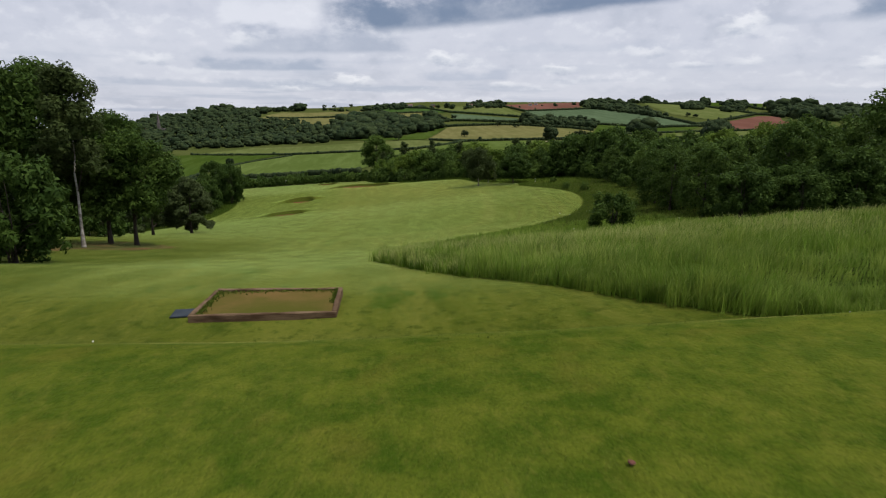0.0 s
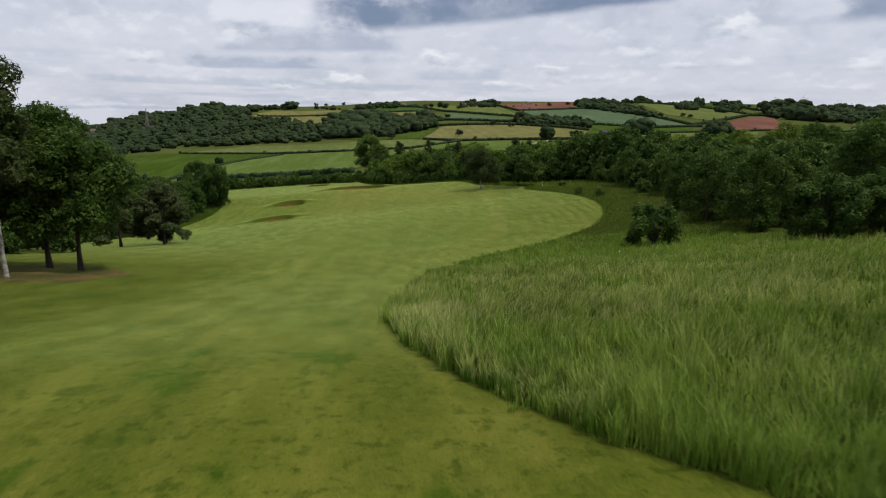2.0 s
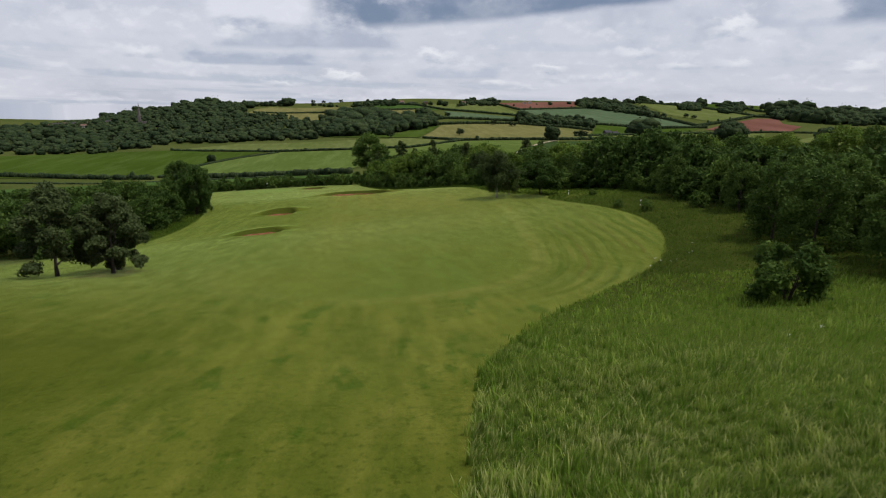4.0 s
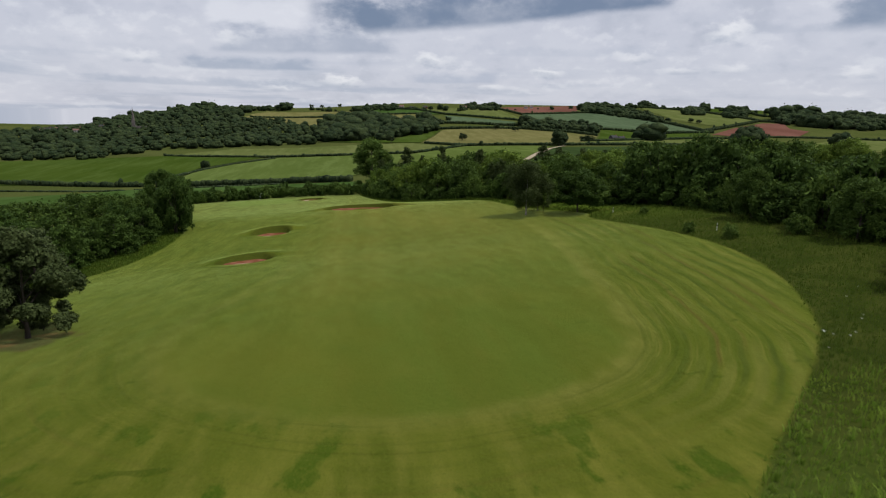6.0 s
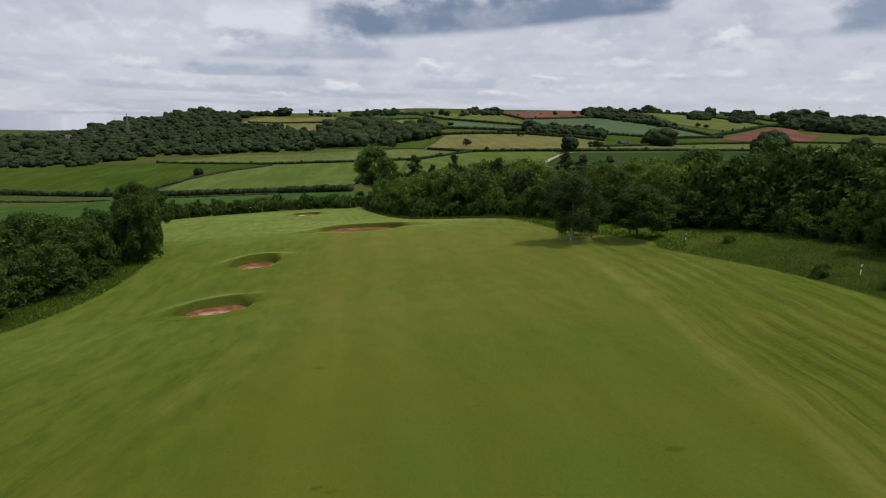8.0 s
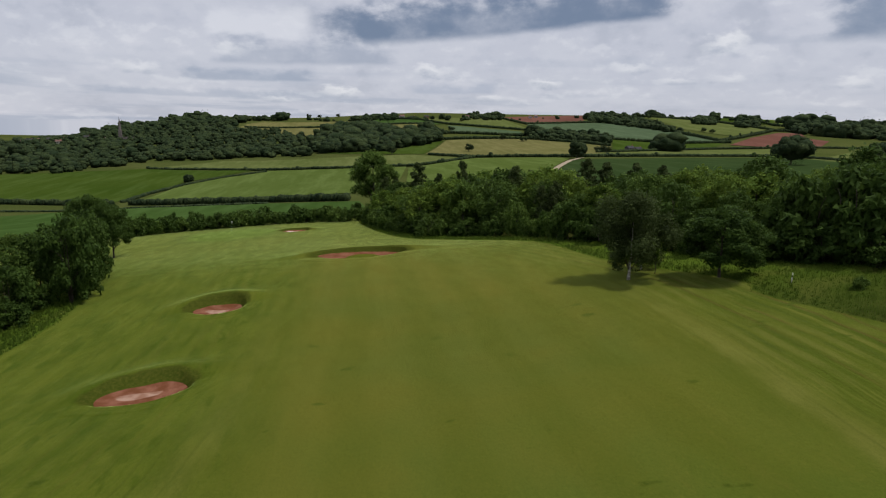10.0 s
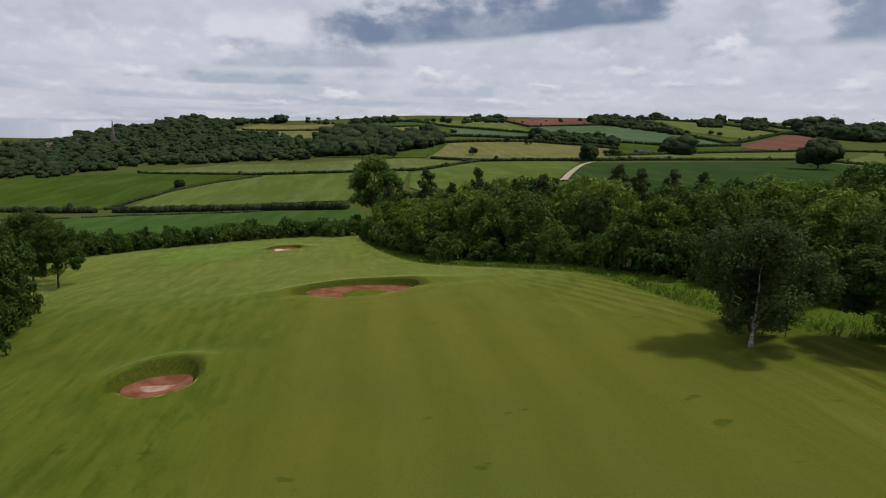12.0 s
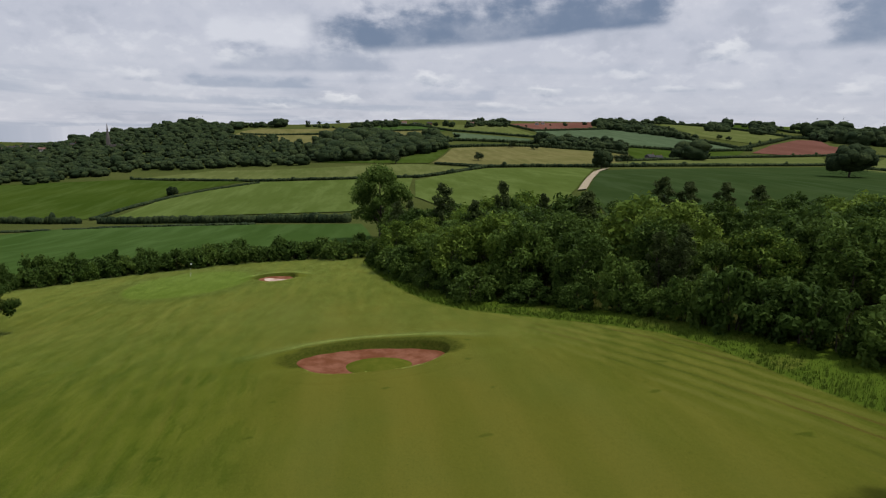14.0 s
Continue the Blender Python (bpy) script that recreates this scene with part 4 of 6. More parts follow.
def trees():
    broad = [make_tree("broadleaf_tree", "dark green broadleaf tree in dense wood", "tree", s, 9.6, 4.5, 0.7, 0.17, 5000, 0.265, m) for s, m in ((11, LEAF_DEEP), (12, LEAF), (13, LEAF_SUN), (27, LEAF_LIGHT))]
    deep = [make_tree("broadleaf_tree", "dark green broadleaf tree deep in the wood", "tree", s, 9.6, 4.6, 1.0, 0.17, 2400, 0.38, m) for s, m in ((15, LEAF_DEEP), (16, LEAF), (17, LEAF_SUN))]
    fine = [make_tree("broadleaf_tree", "dense dark green tree at the wood's edge", "tree", s, 10, 4.0, 0.4, 0.17, 8000, 0.20, LEAF) for s in (18, 19)]
    thin = make_tree("slender_tree", "slender dull green birch in dense wood", "tree", 14, 11, 2.3, 2.0, 0.12, 4800, 0.165, LEAF_BIRCH, BARK, 0.02, "birch")
    shrubs = [make_tree("shrub", "dense dark green shrub in rough grass", "shrub", s, 3.0, 2.2, 0.1, 0.06, 2800, 0.182, m, BARK, 0, "shrub", 3) for s, m in ((21, LEAF_DEEP), (22, LEAF_LIGHT), (23, LEAF))]
    leafy = [make_tree("shrub", "leafy hedge shrub behind the green", "shrub", s, 3.0, 2.2, 0.1, 0.06, 1500, 0.225, m, BARK, 0, "shrub", 2) for s, m in ((24, LEAF_DEEP), (25, LEAF), (26, LEAF_LIGHT))]
    birch = make_tree("birch_tree", "silver birch with white trunk on mown grass", "tree", 31, 7.6, 4.5, 1.2, 0.125, 26000, 0.105, LEAF_BIRCH, BIRCH_BARK, -0.03, "birch")
    leaning = make_tree("birch_tree", "leaning silver birch with a tall pale trunk", "tree", 38, 12.0, 3.0, 5.2, 0.115, 12000, 0.13, LEAF_BIRCH, BIRCH_BARK, 0.0, "birch")
    maple = make_tree("broadleaf_tree", "leafy green tree with bare trunk on mown grass", "tree", 32, 8.8, 3.4, 2.3, 0.15, 24000, 0.125, LEAF)
    dusk = make_tree("broadleaf_tree", "dark leafy tree with bare trunk on mown grass", "tree", 35, 9.0, 3.3, 2.4, 0.155, 24000, 0.125, LEAF_DEEP)
    thicket = make_tree("thicket_bush", "large dark bramble thicket beside tall grass", "shrub", 36, 5.2, 3.2, 0.1, 0.08, 9000, 0.172, LEAF_DEEP, BARK, 0, "shrub", 3)
    pine = make_tree("pine_tree", "small dark bluish pine on mown grass", "tree", 33, 6.8, 3.0, 0.6, 0.14, 24000, 0.115, NEEDLE, BARK, 0, "pine")
    sapling = make_tree("sapling", "thin yellow green sapling beside birch", "tree", 37, 4.4, 0.75, 1.1, 0.035, 1300, 0.10, LEAF_SUN, BARK, 0.02, "birch")
    # the group by the tee
    left = "trees by the tee"
    tagged(place_first(maple, -16.6, 46.4, 1.0, 40), group=left)
    tagged(place_first(dusk, -18.9, 47.4, 1.08, 160), group=left)
    plant(dusk, -23.5, 46.5, 1.2, 250, 1.1, group=left)
    plant(dusk, -27.0, 40.0, 1.4, 20, 1.2, "tall leafy tree at the edge of mown grass", left)
    plant(fine[0], -30.5, 50.0, 1.35, 90, 1.05, "tall dark broadleaf tree at the wood's edge", left)
    plant(fine[1], -33.0, 60.0, 1.1, 200, 1.0, "dark broadleaf tree at the wood's edge", left)
    plant(fine[1], -25.0, 33.0, 0.85, 130, 1.0, "dark bushy tree at the edge of mown grass", left)
    plant(fine[0], -29.5, 31.0, 1.2, 10, 1.1, "tall dark broadleaf tree at the wood's edge", left)
    tagged(place_first(leaning, -18.3, 41.6), group=left)
    plant(thicket, -13.6, 25.2, 0.72, 70, 1.15, "dark dense bush at the edge of mown grass", left, 0.1)
    plant(thicket, -16.6, 27.5, 0.85, 170, 1.2, "dark dense bush at the edge of mown grass", left, 0.1)
    for q, s in (((-18.6, 34.2), 1.05), ((-20.6, 32.6), 1.45), ((-23, 31.5), 1.5), ((-23.5, 30.5), 1.1), ((-25, 36), 1.0), ((-28, 35.5), 1.2)):
        plant(shrubs[0], *q, s, group="shrubs by the tee")
    for q, s in (((-27.5, 66), 0.62), ((-31, 63.5), 0.75), ((-34.5, 67), 0.9), ((-36, 60), 0.95), ((-39, 55), 1.1), ((-31, 71), 0.6), ((-37, 73), 0.8), ((-41, 66), 1.0), ((-35, 47), 1.1), ((-33, 41), 1.0), ((-38, 43), 1.2)):
        plant(fine[0] if s > 0.8 else fine[1], *q, s, label="dark broadleaf tree at the wood's edge", group=left)
    for q, s in (((-25.5, 62.5), 0.8), ((-28.5, 60.5), 1.0), ((-31.5, 57.5), 1.1), ((-33.5, 53.5), 1.2), ((-29, 44.5), 1.3), ((-31, 40), 1.3)):
        plant(shrubs[0], *q, s, label="dark shrub under the trees by the tee", group="shrubs by the tee")
    # pines and the left wood
    tagged(place_first(pine, -22.3, 80.4, 1.05, 0), group="pines")
    plant(pine, -23.3, 84.2, 0.98, 130, group="pines")
    plant(pine, -27.2, 80.5, 1.15, 250, group="pines")
    for q, d in scatter(WEST, 7.0, 0.4, 3):
        s = random.uniform(0.55, 0.72) + min(d, 12) * 0.012
        plant(random.choice(broad[:2] if d < 10 else deep[:2]), *q, s, group="left wood")
    edge = [((-30.8, 144.2), 0.98, 1.65), ((-34.8, 139.6), 0.8, 1.2), ((-36.8, 134.5), 0.85, 1.0), ((-39.4, 129.5), 0.85, 0.95), ((-41, 124), 0.9, 0.9), ((-41, 117.8), 1.0, 0.9), ((-43, 112), 1.0, 1.0), ((-33.8, 149.4), 0.9, 1.4), ((-38.5, 153), 0.9, 1.3), ((-32.6, 152.5), 0.95, 1.5), ((-35, 158.5), 1.0, 1.5)]
    for q, s, t in edge:
        plant(thicket, *q, s, None, t, "rounded dark bushy tree at the wood's edge", "left wood edge")
    for q, s in (((-33.3, 137.0), 0.72), ((-34.4, 131.0), 0.95), ((-37.4, 127.6), 1.0), ((-37.6, 121.0), 1.05), ((-39.0, 115.5), 1.0), ((-41, 109), 1.2), ((-33.6, 142.6), 0.7)):
        plant(shrubs[0], *q, s, label="rounded dark shrub along the wood's edge", group="left wood edge")
    plant(dusk, -39.4, 178.3, 0.92, 40, 1.06, sink=0.9, label="small rounded tree with pale trunk beside mown grass", group="left wood")
    plant(dusk, -45.0, 183.5, 1.0, 130, 1.12, sink=1.0, label="small rounded tree beside mown grass", group="left wood")
    # the hedge behind the green
    hedge = [(-78, 196), (-62, 203), (-49, 213), (-40, 219), (-30, 223.5), (-20, 226.5), (-10, 227), (-2, 222)]
    for (ax, ay), (bx, by) in zip(hedge, hedge[1:]):
        n = max(2, round(math.hypot(bx - ax, by - ay) / 2.7))
        for i in range(n):
            t = i / n
            for side in (0.0, 1.9):
                plant(random.choice(leafy), ax + (bx - ax) * t + random.uniform(-0.5, 0.5), ay + (by - ay) * t + side + random.uniform(-0.4, 0.4), random.uniform(0.68, 1.2), None, random.uniform(0.75, 1.3),
                      label="leafy hedge shrub behind the green", group="hedge behind the green")
    # the right wood
    for q, d in scatter(EAST, 6.0, 0.42, 5):
        if d < 2.6:
            plant(random.choice(shrubs), *q, random.uniform(0.8, 1.3), None, random.uniform(0.8, 1.6), label="dense dark green shrub at wood's edge", group="right wood edge")
        elif d < (16 if q[1] < 140 else 23):
            sunny = noise.noise(Vector((q[0] / 17, q[1] / 17, 3.0))) > -0.04
            m = random.choice((broad[2], broad[2], broad[3])) if sunny else random.choice((broad[0], broad[1], broad[0], thin) if q[1] > 118 else broad[:2])
            s = min(random.uniform(0.62, 0.98) + min(d, 14) * 0.012, 1.15) * (0.84 if q[0] > 34 else 1.0)
            if d > (9 if q[1] > 178 or q[1] < 125 else 17):
                m = deep[2] if sunny else random.choice(deep[:2])
            elif q[1] < 128 and d < 6.5:
                m = random.choice(fine)
            plant(m, *q, s * (0.66 if q[1] < 122 else 0.82 if q[1] < 152 and q[0] > 40 else 0.95), group="right wood")
    for i in range(54):
        t = i / 53 * 13
        a, b = EAST[int(min(t, 12))], EAST[int(min(t, 12)) + 1]
        f = t - int(min(t, 12))
        plant(random.choice(shrubs), a[0] + (b[0] - a[0]) * f + random.uniform(-0.4, 0.9), a[1] + (b[1] - a[1]) * f, random.uniform(0.55, 1.25), None, random.uniform(0.7, 1.5), label="dense dark green shrub at wood's edge", group="right wood edge")
    oak = make_tree("oak_tree", "tall domed oak rising over the wood", "tree", 39, 16.0, 6.4, 3.0, 0.4, 16000, 0.30, LEAF_LIGHT)
    tagged(place_first(oak, 4.6, 246.5, 1.0, 20), group="right wood")
    for x, y, s, w in ((13.3, 211.7, 1.24, 1.1), (23.2, 209, 1.24, 0.85), (29.7, 164.2, 0.74, 1.0), (55.3, 215, 1.2, 1.3), (59.2, 214, 1.12, 1.3), (67.1, 215, 1.08, 1.2), (74.7, 215, 1.0, 1.3), (40.4, 213, 1.0, 1.2), (30.4, 190, 1.08, 1.1), (17.0, 200, 1.0, 1.0)):
        plant(thin, x, y, s * w, None, 1 / w, "tall slender dull green birch over the wood", "right wood")
    # near the tee on the right
    bush = make_tree("shrub", "rounded green bush standing in tall grass", "shrub", 28, 3.0, 2.1, 0.1, 0.06, 6500, 0.125, LEAF, BARK, 0, "shrub", 3)
    place_first(bush, 24.4, 52.2, 1.05, 30)
    place_first(shrubs[0], 50.2, 62.0, 1.4)
    tagged(place_first(thicket, 31.0, 42.0, 0.75, 0), group="thicket by the tee")
    for q, s in (((33.5, 44), 0.95), ((36.5, 45), 1.1), ((40, 42), 1.15), ((35, 40.5), 0.8), ((44, 44), 1.2)):
        plant(thicket, *q, s, group="thicket by the tee")
    for q, s in (((38, 47), 0.8), ((42, 50), 0.85), ((47, 45), 0.95), ((52, 43), 1.15), ((36.5, 57), 0.7), ((41, 60), 0.78), ((37.5, 66), 0.7), ((42, 68), 0.75), ((48, 57), 0.9), ((55, 52), 1.0), ((47, 66), 0.8), ((39, 73), 0.68), ((43, 76), 0.72), ((57, 60), 0.95)):
        plant(random.choice(fine), *q, s, label="dark green bushy tree beyond tall grass", group="thicket by the tee")
    for q, s in (((45, 124), 1.3), ((47.5, 127.5), 1.3), ((49, 122), 1.4), ((43.5, 128.5), 1.2), ((51, 118), 1.4), ((50, 131), 1.3)):
        plant(shrubs[0], *q, s, None, 1.4, "dense dark green shrub at wood's edge", "right wood edge")
    for i in range(15):
        plant(shrubs[0], 50.5 + random.uniform(-0.8, 0.8), 64 + 4 * i, random.uniform(1.1, 1.4), None, 1.2, "dense dark green shrub at wood's edge", "right wood edge")
    # birches on the right of the fairway
    tagged(place_first(birch, 25.4, 128.7, 1.02, 75), group="fairway birches")
    plant(birch, 28.3, 132.0, 0.6, 10, label="young slim birch on mown grass", group="fairway birches")
    tagged(place_first(sapling, 28.4, 129.4, 1.0, 0), group="fairway birches")
    place_first(fine[0], 45.5, 88, 0.55)
    place_first(fine[1], 46, 104, 0.58)
    plant(dusk, 32.4, 125.2, 0.98, 220, 0.72, sink=0.8, label="small spreading tree in birch shade", group="fairway birches")
    for q, s in (((35.9, 100.2), 0.36), ((37.3, 94.8), 0.42), ((43.5, 93), 0.6), ((38.6, 116.5), 0.3)):
        plant(shrubs[1], *q, s, label="small green bush in rough grass", group="rough bushes")
    for m, i in ((broad[2], 0), (thin, 1)):
        place_first(m, 24 + 9 * i, 218, 1.0, 0)
    for m, y in zip(deep, (142, 160, 178)):
        place_first(m, 62, y, 0.95)
    place_first(broad[0], 54, 150, 0.95)
    place_first(broad[1], 56, 170, 0.9)
    place_first(broad[3], 47, 158, 0.82)
    place_first(leafy[0], -3.2, 224.0, 1.0)
    place_first(leafy[1], -0.6, 224.5, 1.0)
    place_first(leafy[2], -5.4, 226.0, 1.0)
    place_first(shrubs[1], 4.6, 203, 1.2)
    place_first(shrubs[2], 12.4, 176.6, 1.2)


trees()


def lump_models(count=6, around=7, rings=4, seed=9):
    """Lumpy closed balls of unit size: verts and triangles."""
    rng = np.random.default_rng(seed)
    made = []
    for _ in range(count):
        v = [(0, 0, 1.0)]
        for a in range(1, rings):
            for k in range(around):
                t, p = math.pi * a / rings, 2 * math.pi * (k + 0.5 * (a % 2)) / around
                d = rng.uniform(0.66, 1.24)
                v.append((math.sin(t) * math.cos(p) * d, math.sin(t) * math.sin(p) * d, math.cos(t) * d))
        v.append((0, 0, -1.0))
        f = []
        for k in range(around):
            e = (k + 1) % around
            f.append((0, 1 + k, 1 + e))
            for a in range(rings - 2):
                p = 1 + a * around
                f += [(p + k, p + around + k, p + around + e), (p + k, p + around + e, p + e)]
            p = 1 + (rings - 2) * around
            f.append((p + k, len(v) - 1, p + e))
        made.append((np.array(v), np.array(f)))
    return made


LUMPS = lump_models()


def mass_mesh(name, rounds, sprays, material):
    """Rounded lumps (centre, radii) with loose sprays of leaves over them, in one mesh."""
    verts, faces, n = [], [], 0
    for i, (c, r) in enumerate(rounds):
        v, f = LUMPS[i % len(LUMPS)]
        verts.append(v * r + c)
        faces.append(f + n)
        n += len(v)
    flat = len(sprays) // 3
    verts = np.concatenate(verts + [sprays])
    faces = np.concatenate(faces + [np.arange(n, n + 3 * flat).reshape(-1, 3)])
    me = bpy.data.meshes.new(name)
    me.vertices.add(len(verts))
    me.vertices.foreach_set("co", verts.ravel())
    me.loops.add(3 * len(faces))
    me.loops.foreach_set("vertex_index", faces.ravel())
    me.polygons.add(len(faces))
    me.polygons.foreach_set("loop_start", np.arange(0, 3 * len(faces), 3))
    me.update()
    me.validate()
    me.materials.append(material)
    return me


def far_trees(name, spots, label, high=(7, 11), seed=1, sprays=16, kind="stuff", category="trees", size=1.0):
    """Distant trees in one mesh: each a crown of rounded lumps with loose sprays, down to the ground."""
    if not spots:
        return None
    rng = np.random.default_rng(seed)
    rounds, loose = [], []
    for x, y in spots:
        h = rng.uniform(*high) * rng.choice((0.7, 1.0, 1.0, 1.25, 1.5), p=(0.2, 0.4, 0.2, 0.12, 0.08)) * (1 + 0.5 * noise.noise(Vector((x / 45, y / 45, 7.0))))
        w = h * rng.uniform(0.58, 0.86)
        z = float(land(x, y))
        a = rng.uniform(0, 6.28)
        low = (np.array((x, y, z + h * 0.36)), np.array((w, w, h * 0.42)))
        top = (np.array((x + math.cos(a) * w * 0.3, y + math.sin(a) * w * 0.3, z + h * 0.68)), np.array((w * 0.72, w * 0.72, h * 0.33)))
        rounds += [low, top]
        for i in range(2):
            b = a + 2.6 * i + rng.uniform(-0.5, 0.5)
            rounds.append((np.array((x + math.cos(b) * w * 0.62, y + math.sin(b) * w * 0.62, z + h * rng.uniform(0.42, 0.78))), w * rng.uniform(0.32, 0.5) * np.array((1, 1, 0.9))))
        loose.append(leaf_arrays(rng, [low[0], top[0]], [w * 0.95, w * 0.74], sprays, 0.085 * h * size, out=1.0, up=0.3))
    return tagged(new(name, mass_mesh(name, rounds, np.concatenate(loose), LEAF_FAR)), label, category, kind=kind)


def hedge_row(points, label, high=2.6, seed=1, step=1.8):
    """A clipped but uneven hedge that runs on without gaps."""
    rng = np.random.default_rng(seed)
    rounds, loose = [], []
    for (ax, ay), (bx, by) in zip(points, points[1:]):
        n = max(1, int(math.hypot(bx - ax, by - ay) / step))
        for i in range(n):
            t = (i + rng.uniform(0.2, 0.8)) / n
            x, y = ax + (bx - ax) * t, ay + (by - ay) * t
            h = high * rng.uniform(0.85, 1.12) * (1.6 if rng.random() < 0.025 else 1.0)
            c = np.array((x, y, float(land(x, y)) + h * 0.38))
            rounds.append((c, np.array((step * 0.85, step * 0.85, h * 0.6))))
            loose.append(leaf_arrays(rng, [c], [h * 0.6], 3, h * 0.09, out=1.0))
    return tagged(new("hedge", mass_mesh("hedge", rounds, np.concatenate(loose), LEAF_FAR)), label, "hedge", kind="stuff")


def hill_line(points, step, high, seed):
    rng = random.Random(seed)
    spots = []
    for (ax, ay), (bx, by) in zip(points, points[1:]):
        n = max(1, int(math.hypot(bx - ax, by - ay) / step))
        for i in range(n):
            if noise.noise(Vector(((ax + (bx - ax) * i / n) / 38, seed, 0))) > -0.12 and rng.random() < 0.85:
                t = (i + rng.random()) / n
                spots.append((ax + (bx - ax) * t, ay + (by - ay) * t + rng.uniform(-8, 30)))
    far_trees("tree_line", spots, "line of dark trees along the skyline", high, seed, 24)


hedge_row([(-230, 392), (-142.9, 377.5), (-112.0, 372.0)], "dark field hedge across the valley", 3.0, 40)
hedge_row([(-104.0, 368.8), (-70.1, 350.0), (-45.6, 330.0), (-24.4, 312.5), (-2.5, 291.5)], "dark field hedge across the valley", 3.0, 38)
hedge_row([(-230, 350), (-129.8, 348.6), (-112.5, 348.8)], "low dark field hedge across the valley", 0.9, 41)
hedge_row([(-108.5, 349.6), (-90.6, 347.4), (-67.5, 337.0), (-34.2, 314.4)], "low dark field hedge across the valley", 0.9, 39)
hedge_row([(-111.9, 381.3), (-109.5, 412.7), (-99.1, 447.4), (-85.0, 474.4), (-59.9, 497.4)], "dark hedge dividing two fields", 1.5, 42)
hedge_row([(-152.1, 544.4), (-110.3, 537.6), (-61.5, 508.2), (-28.7, 493.8), (2.5, 468.0), (33.5, 445.9), (53.4, 451.4), (82.9, 480.2)], "dark hedge above a crop field", 1.9, 43)
hedge_row([(69.2, 483.1), (134.8, 440.4), (225.8, 478.1), (357.6, 531.7), (305.1, 379.1)], "dark hedge along a field edge", 2.2, 45)
hedge_row([(54.9, 537.9), (77.1, 486.5)], "dark hedge along a field edge", 2.0, 46)
hedge_row([(184.3, 524.9), (335.2, 612.0), (455.4, 647.7), (523.0, 647.6), (593.7, 633.9)], "dark hedge along a field edge", 2.4, 47)
hedge_row([(85.6, 690.3), (174.8, 688.2), (226.1, 657.2), (237.6, 621.0)], "overgrown hedge on the hillside", 3.2, 48)
hedge_row([(102.5, 763.3), (180.8, 728.4), (231.2, 796.4), (273.6, 699.3), (327.0, 663.1), (402.0, 684.5)], "overgrown hedge on the hillside", 3.5, 49)
hedge_row([(-151.4, 945.1), (-7.9, 939.6), (95.4, 909.9), (102.5, 763.3)], "dark hedge on the far hill", 3.0, 50)
hedge_row([(36.3, 781.3), (101.4, 756.3)], "dark hedge on the far hill", 3.5, 51)
hedge_row([(88.5, 989.9), (122.9, 893.6), (214.6, 809.0)], "dark hedge on the far hill", 3.2, 52)
hedge_row([(224.3, 1033.7), (237.3, 909.4), (371.6, 960.3), (407.7, 1131.8)], "dark hedge on the far hill", 3.2, 53)
hedge_row([(371.6, 960.3), (409.9, 845.3), (396.0, 694.4), (567.7, 842.1), (622.7, 823.8)], "overgrown hedge on the hillside", 4.0, 54)
hedge_row([(508.4, 1119.6), (566.8, 1008.4), (573.8, 850.0)], "overgrown hedge on the hillside", 4.0, 55)
hedge_row([(691.1, 1153.3), (637.5, 933.2), (660.3, 904.4)], "overgrown hedge on the hillside", 4.0, 56)
hedge_row([(8.5, 1070.9), (95.2, 976.4)], "dark hedge near the skyline", 4.0, 57)
hedge_row([(-20.6, 854.2), (6.9, 912.5)], "dark hedge on the far hill", 3.5, 58)
far_trees("woodland", [q for q, _ in scatter([(-281.3, 493.7), (-197.6, 514.7), (-164.4, 604.5), (-97.0, 626.0), (-41.8, 616.0), (-51.9, 782.3), (-88.7, 870.4), (-150.8, 921.8), (-233.6, 1003.0), (-392.4, 1172.2), (-334.6, 851.8), (-420.0, 687.1)], 8.6, 0.85, 3)], "dense dark woodland on the valley side", (3.6, 6.2), 70, 10)
far_trees("woodland", [q for q, _ in scatter([(-36.3, 636.3), (26.7, 606.5), (82.3, 668.1), (79.2, 725.6), (35.6, 768.1), (-19.9, 826.4), (-42.6, 777.4)], 7.5, 0.85, 4)], "dark copse between hillside fields", (7, 12), 71, 26)
far_trees("woodland", [q for q, _ in scatter([(353, 968), (394, 1093), (455, 1040), (428, 900), (421, 825), (399, 781), (381, 865)], 9, 0.85, 5)], "tree belt across the far hill", (5, 7.5), 72, 26)
far_trees("woodland", [q for q, _ in scatter([(578, 822), (598, 782), (640, 742), (745, 769), (845, 862), (786, 924), (733, 971), (655, 920)], 10, 0.85, 6)], "dark woodland on the far hill", (8, 12), 73, 26)
far_trees("woodland", [q for q, _ in scatter([(175.9, 682.4), (200.8, 753.4), (264.0, 749.7), (273.6, 699.3), (251.4, 650.9), (224.8, 667.9)], 8, 0.85, 7)], "tree belt beside a meadow", (5, 7.5), 74, 26)
far_trees("woodland", [q for q, _ in scatter([(-165.2, 924.2), (-225.2, 893.7), (-270.2, 1053.1), (-167.3, 1057.5)], 13, 0.85, 8)], "dark woodland on the skyline", (7, 10), 75, 26)
far_trees("woodland", [q for q, _ in scatter([(364.7, 1014.5), (432.0, 1156.0), (474.7, 1137.3), (416.6, 1021.0)], 8, 0.85, 9)], "dark copse on the skyline", (5, 8), 76, 26)
far_trees("woodland", [q for q, _ in scatter([(632.3, 1048.2), (635.1, 1046.3), (684.9, 1010.4), (682.4, 1012.3)], 8, 0.85, 10)], "dark copse on the skyline", (5, 8), 77, 26)
far_trees("woodland", [q for q, _ in scatter([(536.4, 881.7), (649.7, 1036.2), (672.9, 1019.4), (572.8, 887.2)], 8, 0.85, 11)], "dark copse on the far hill", (6, 8.5), 78, 26)
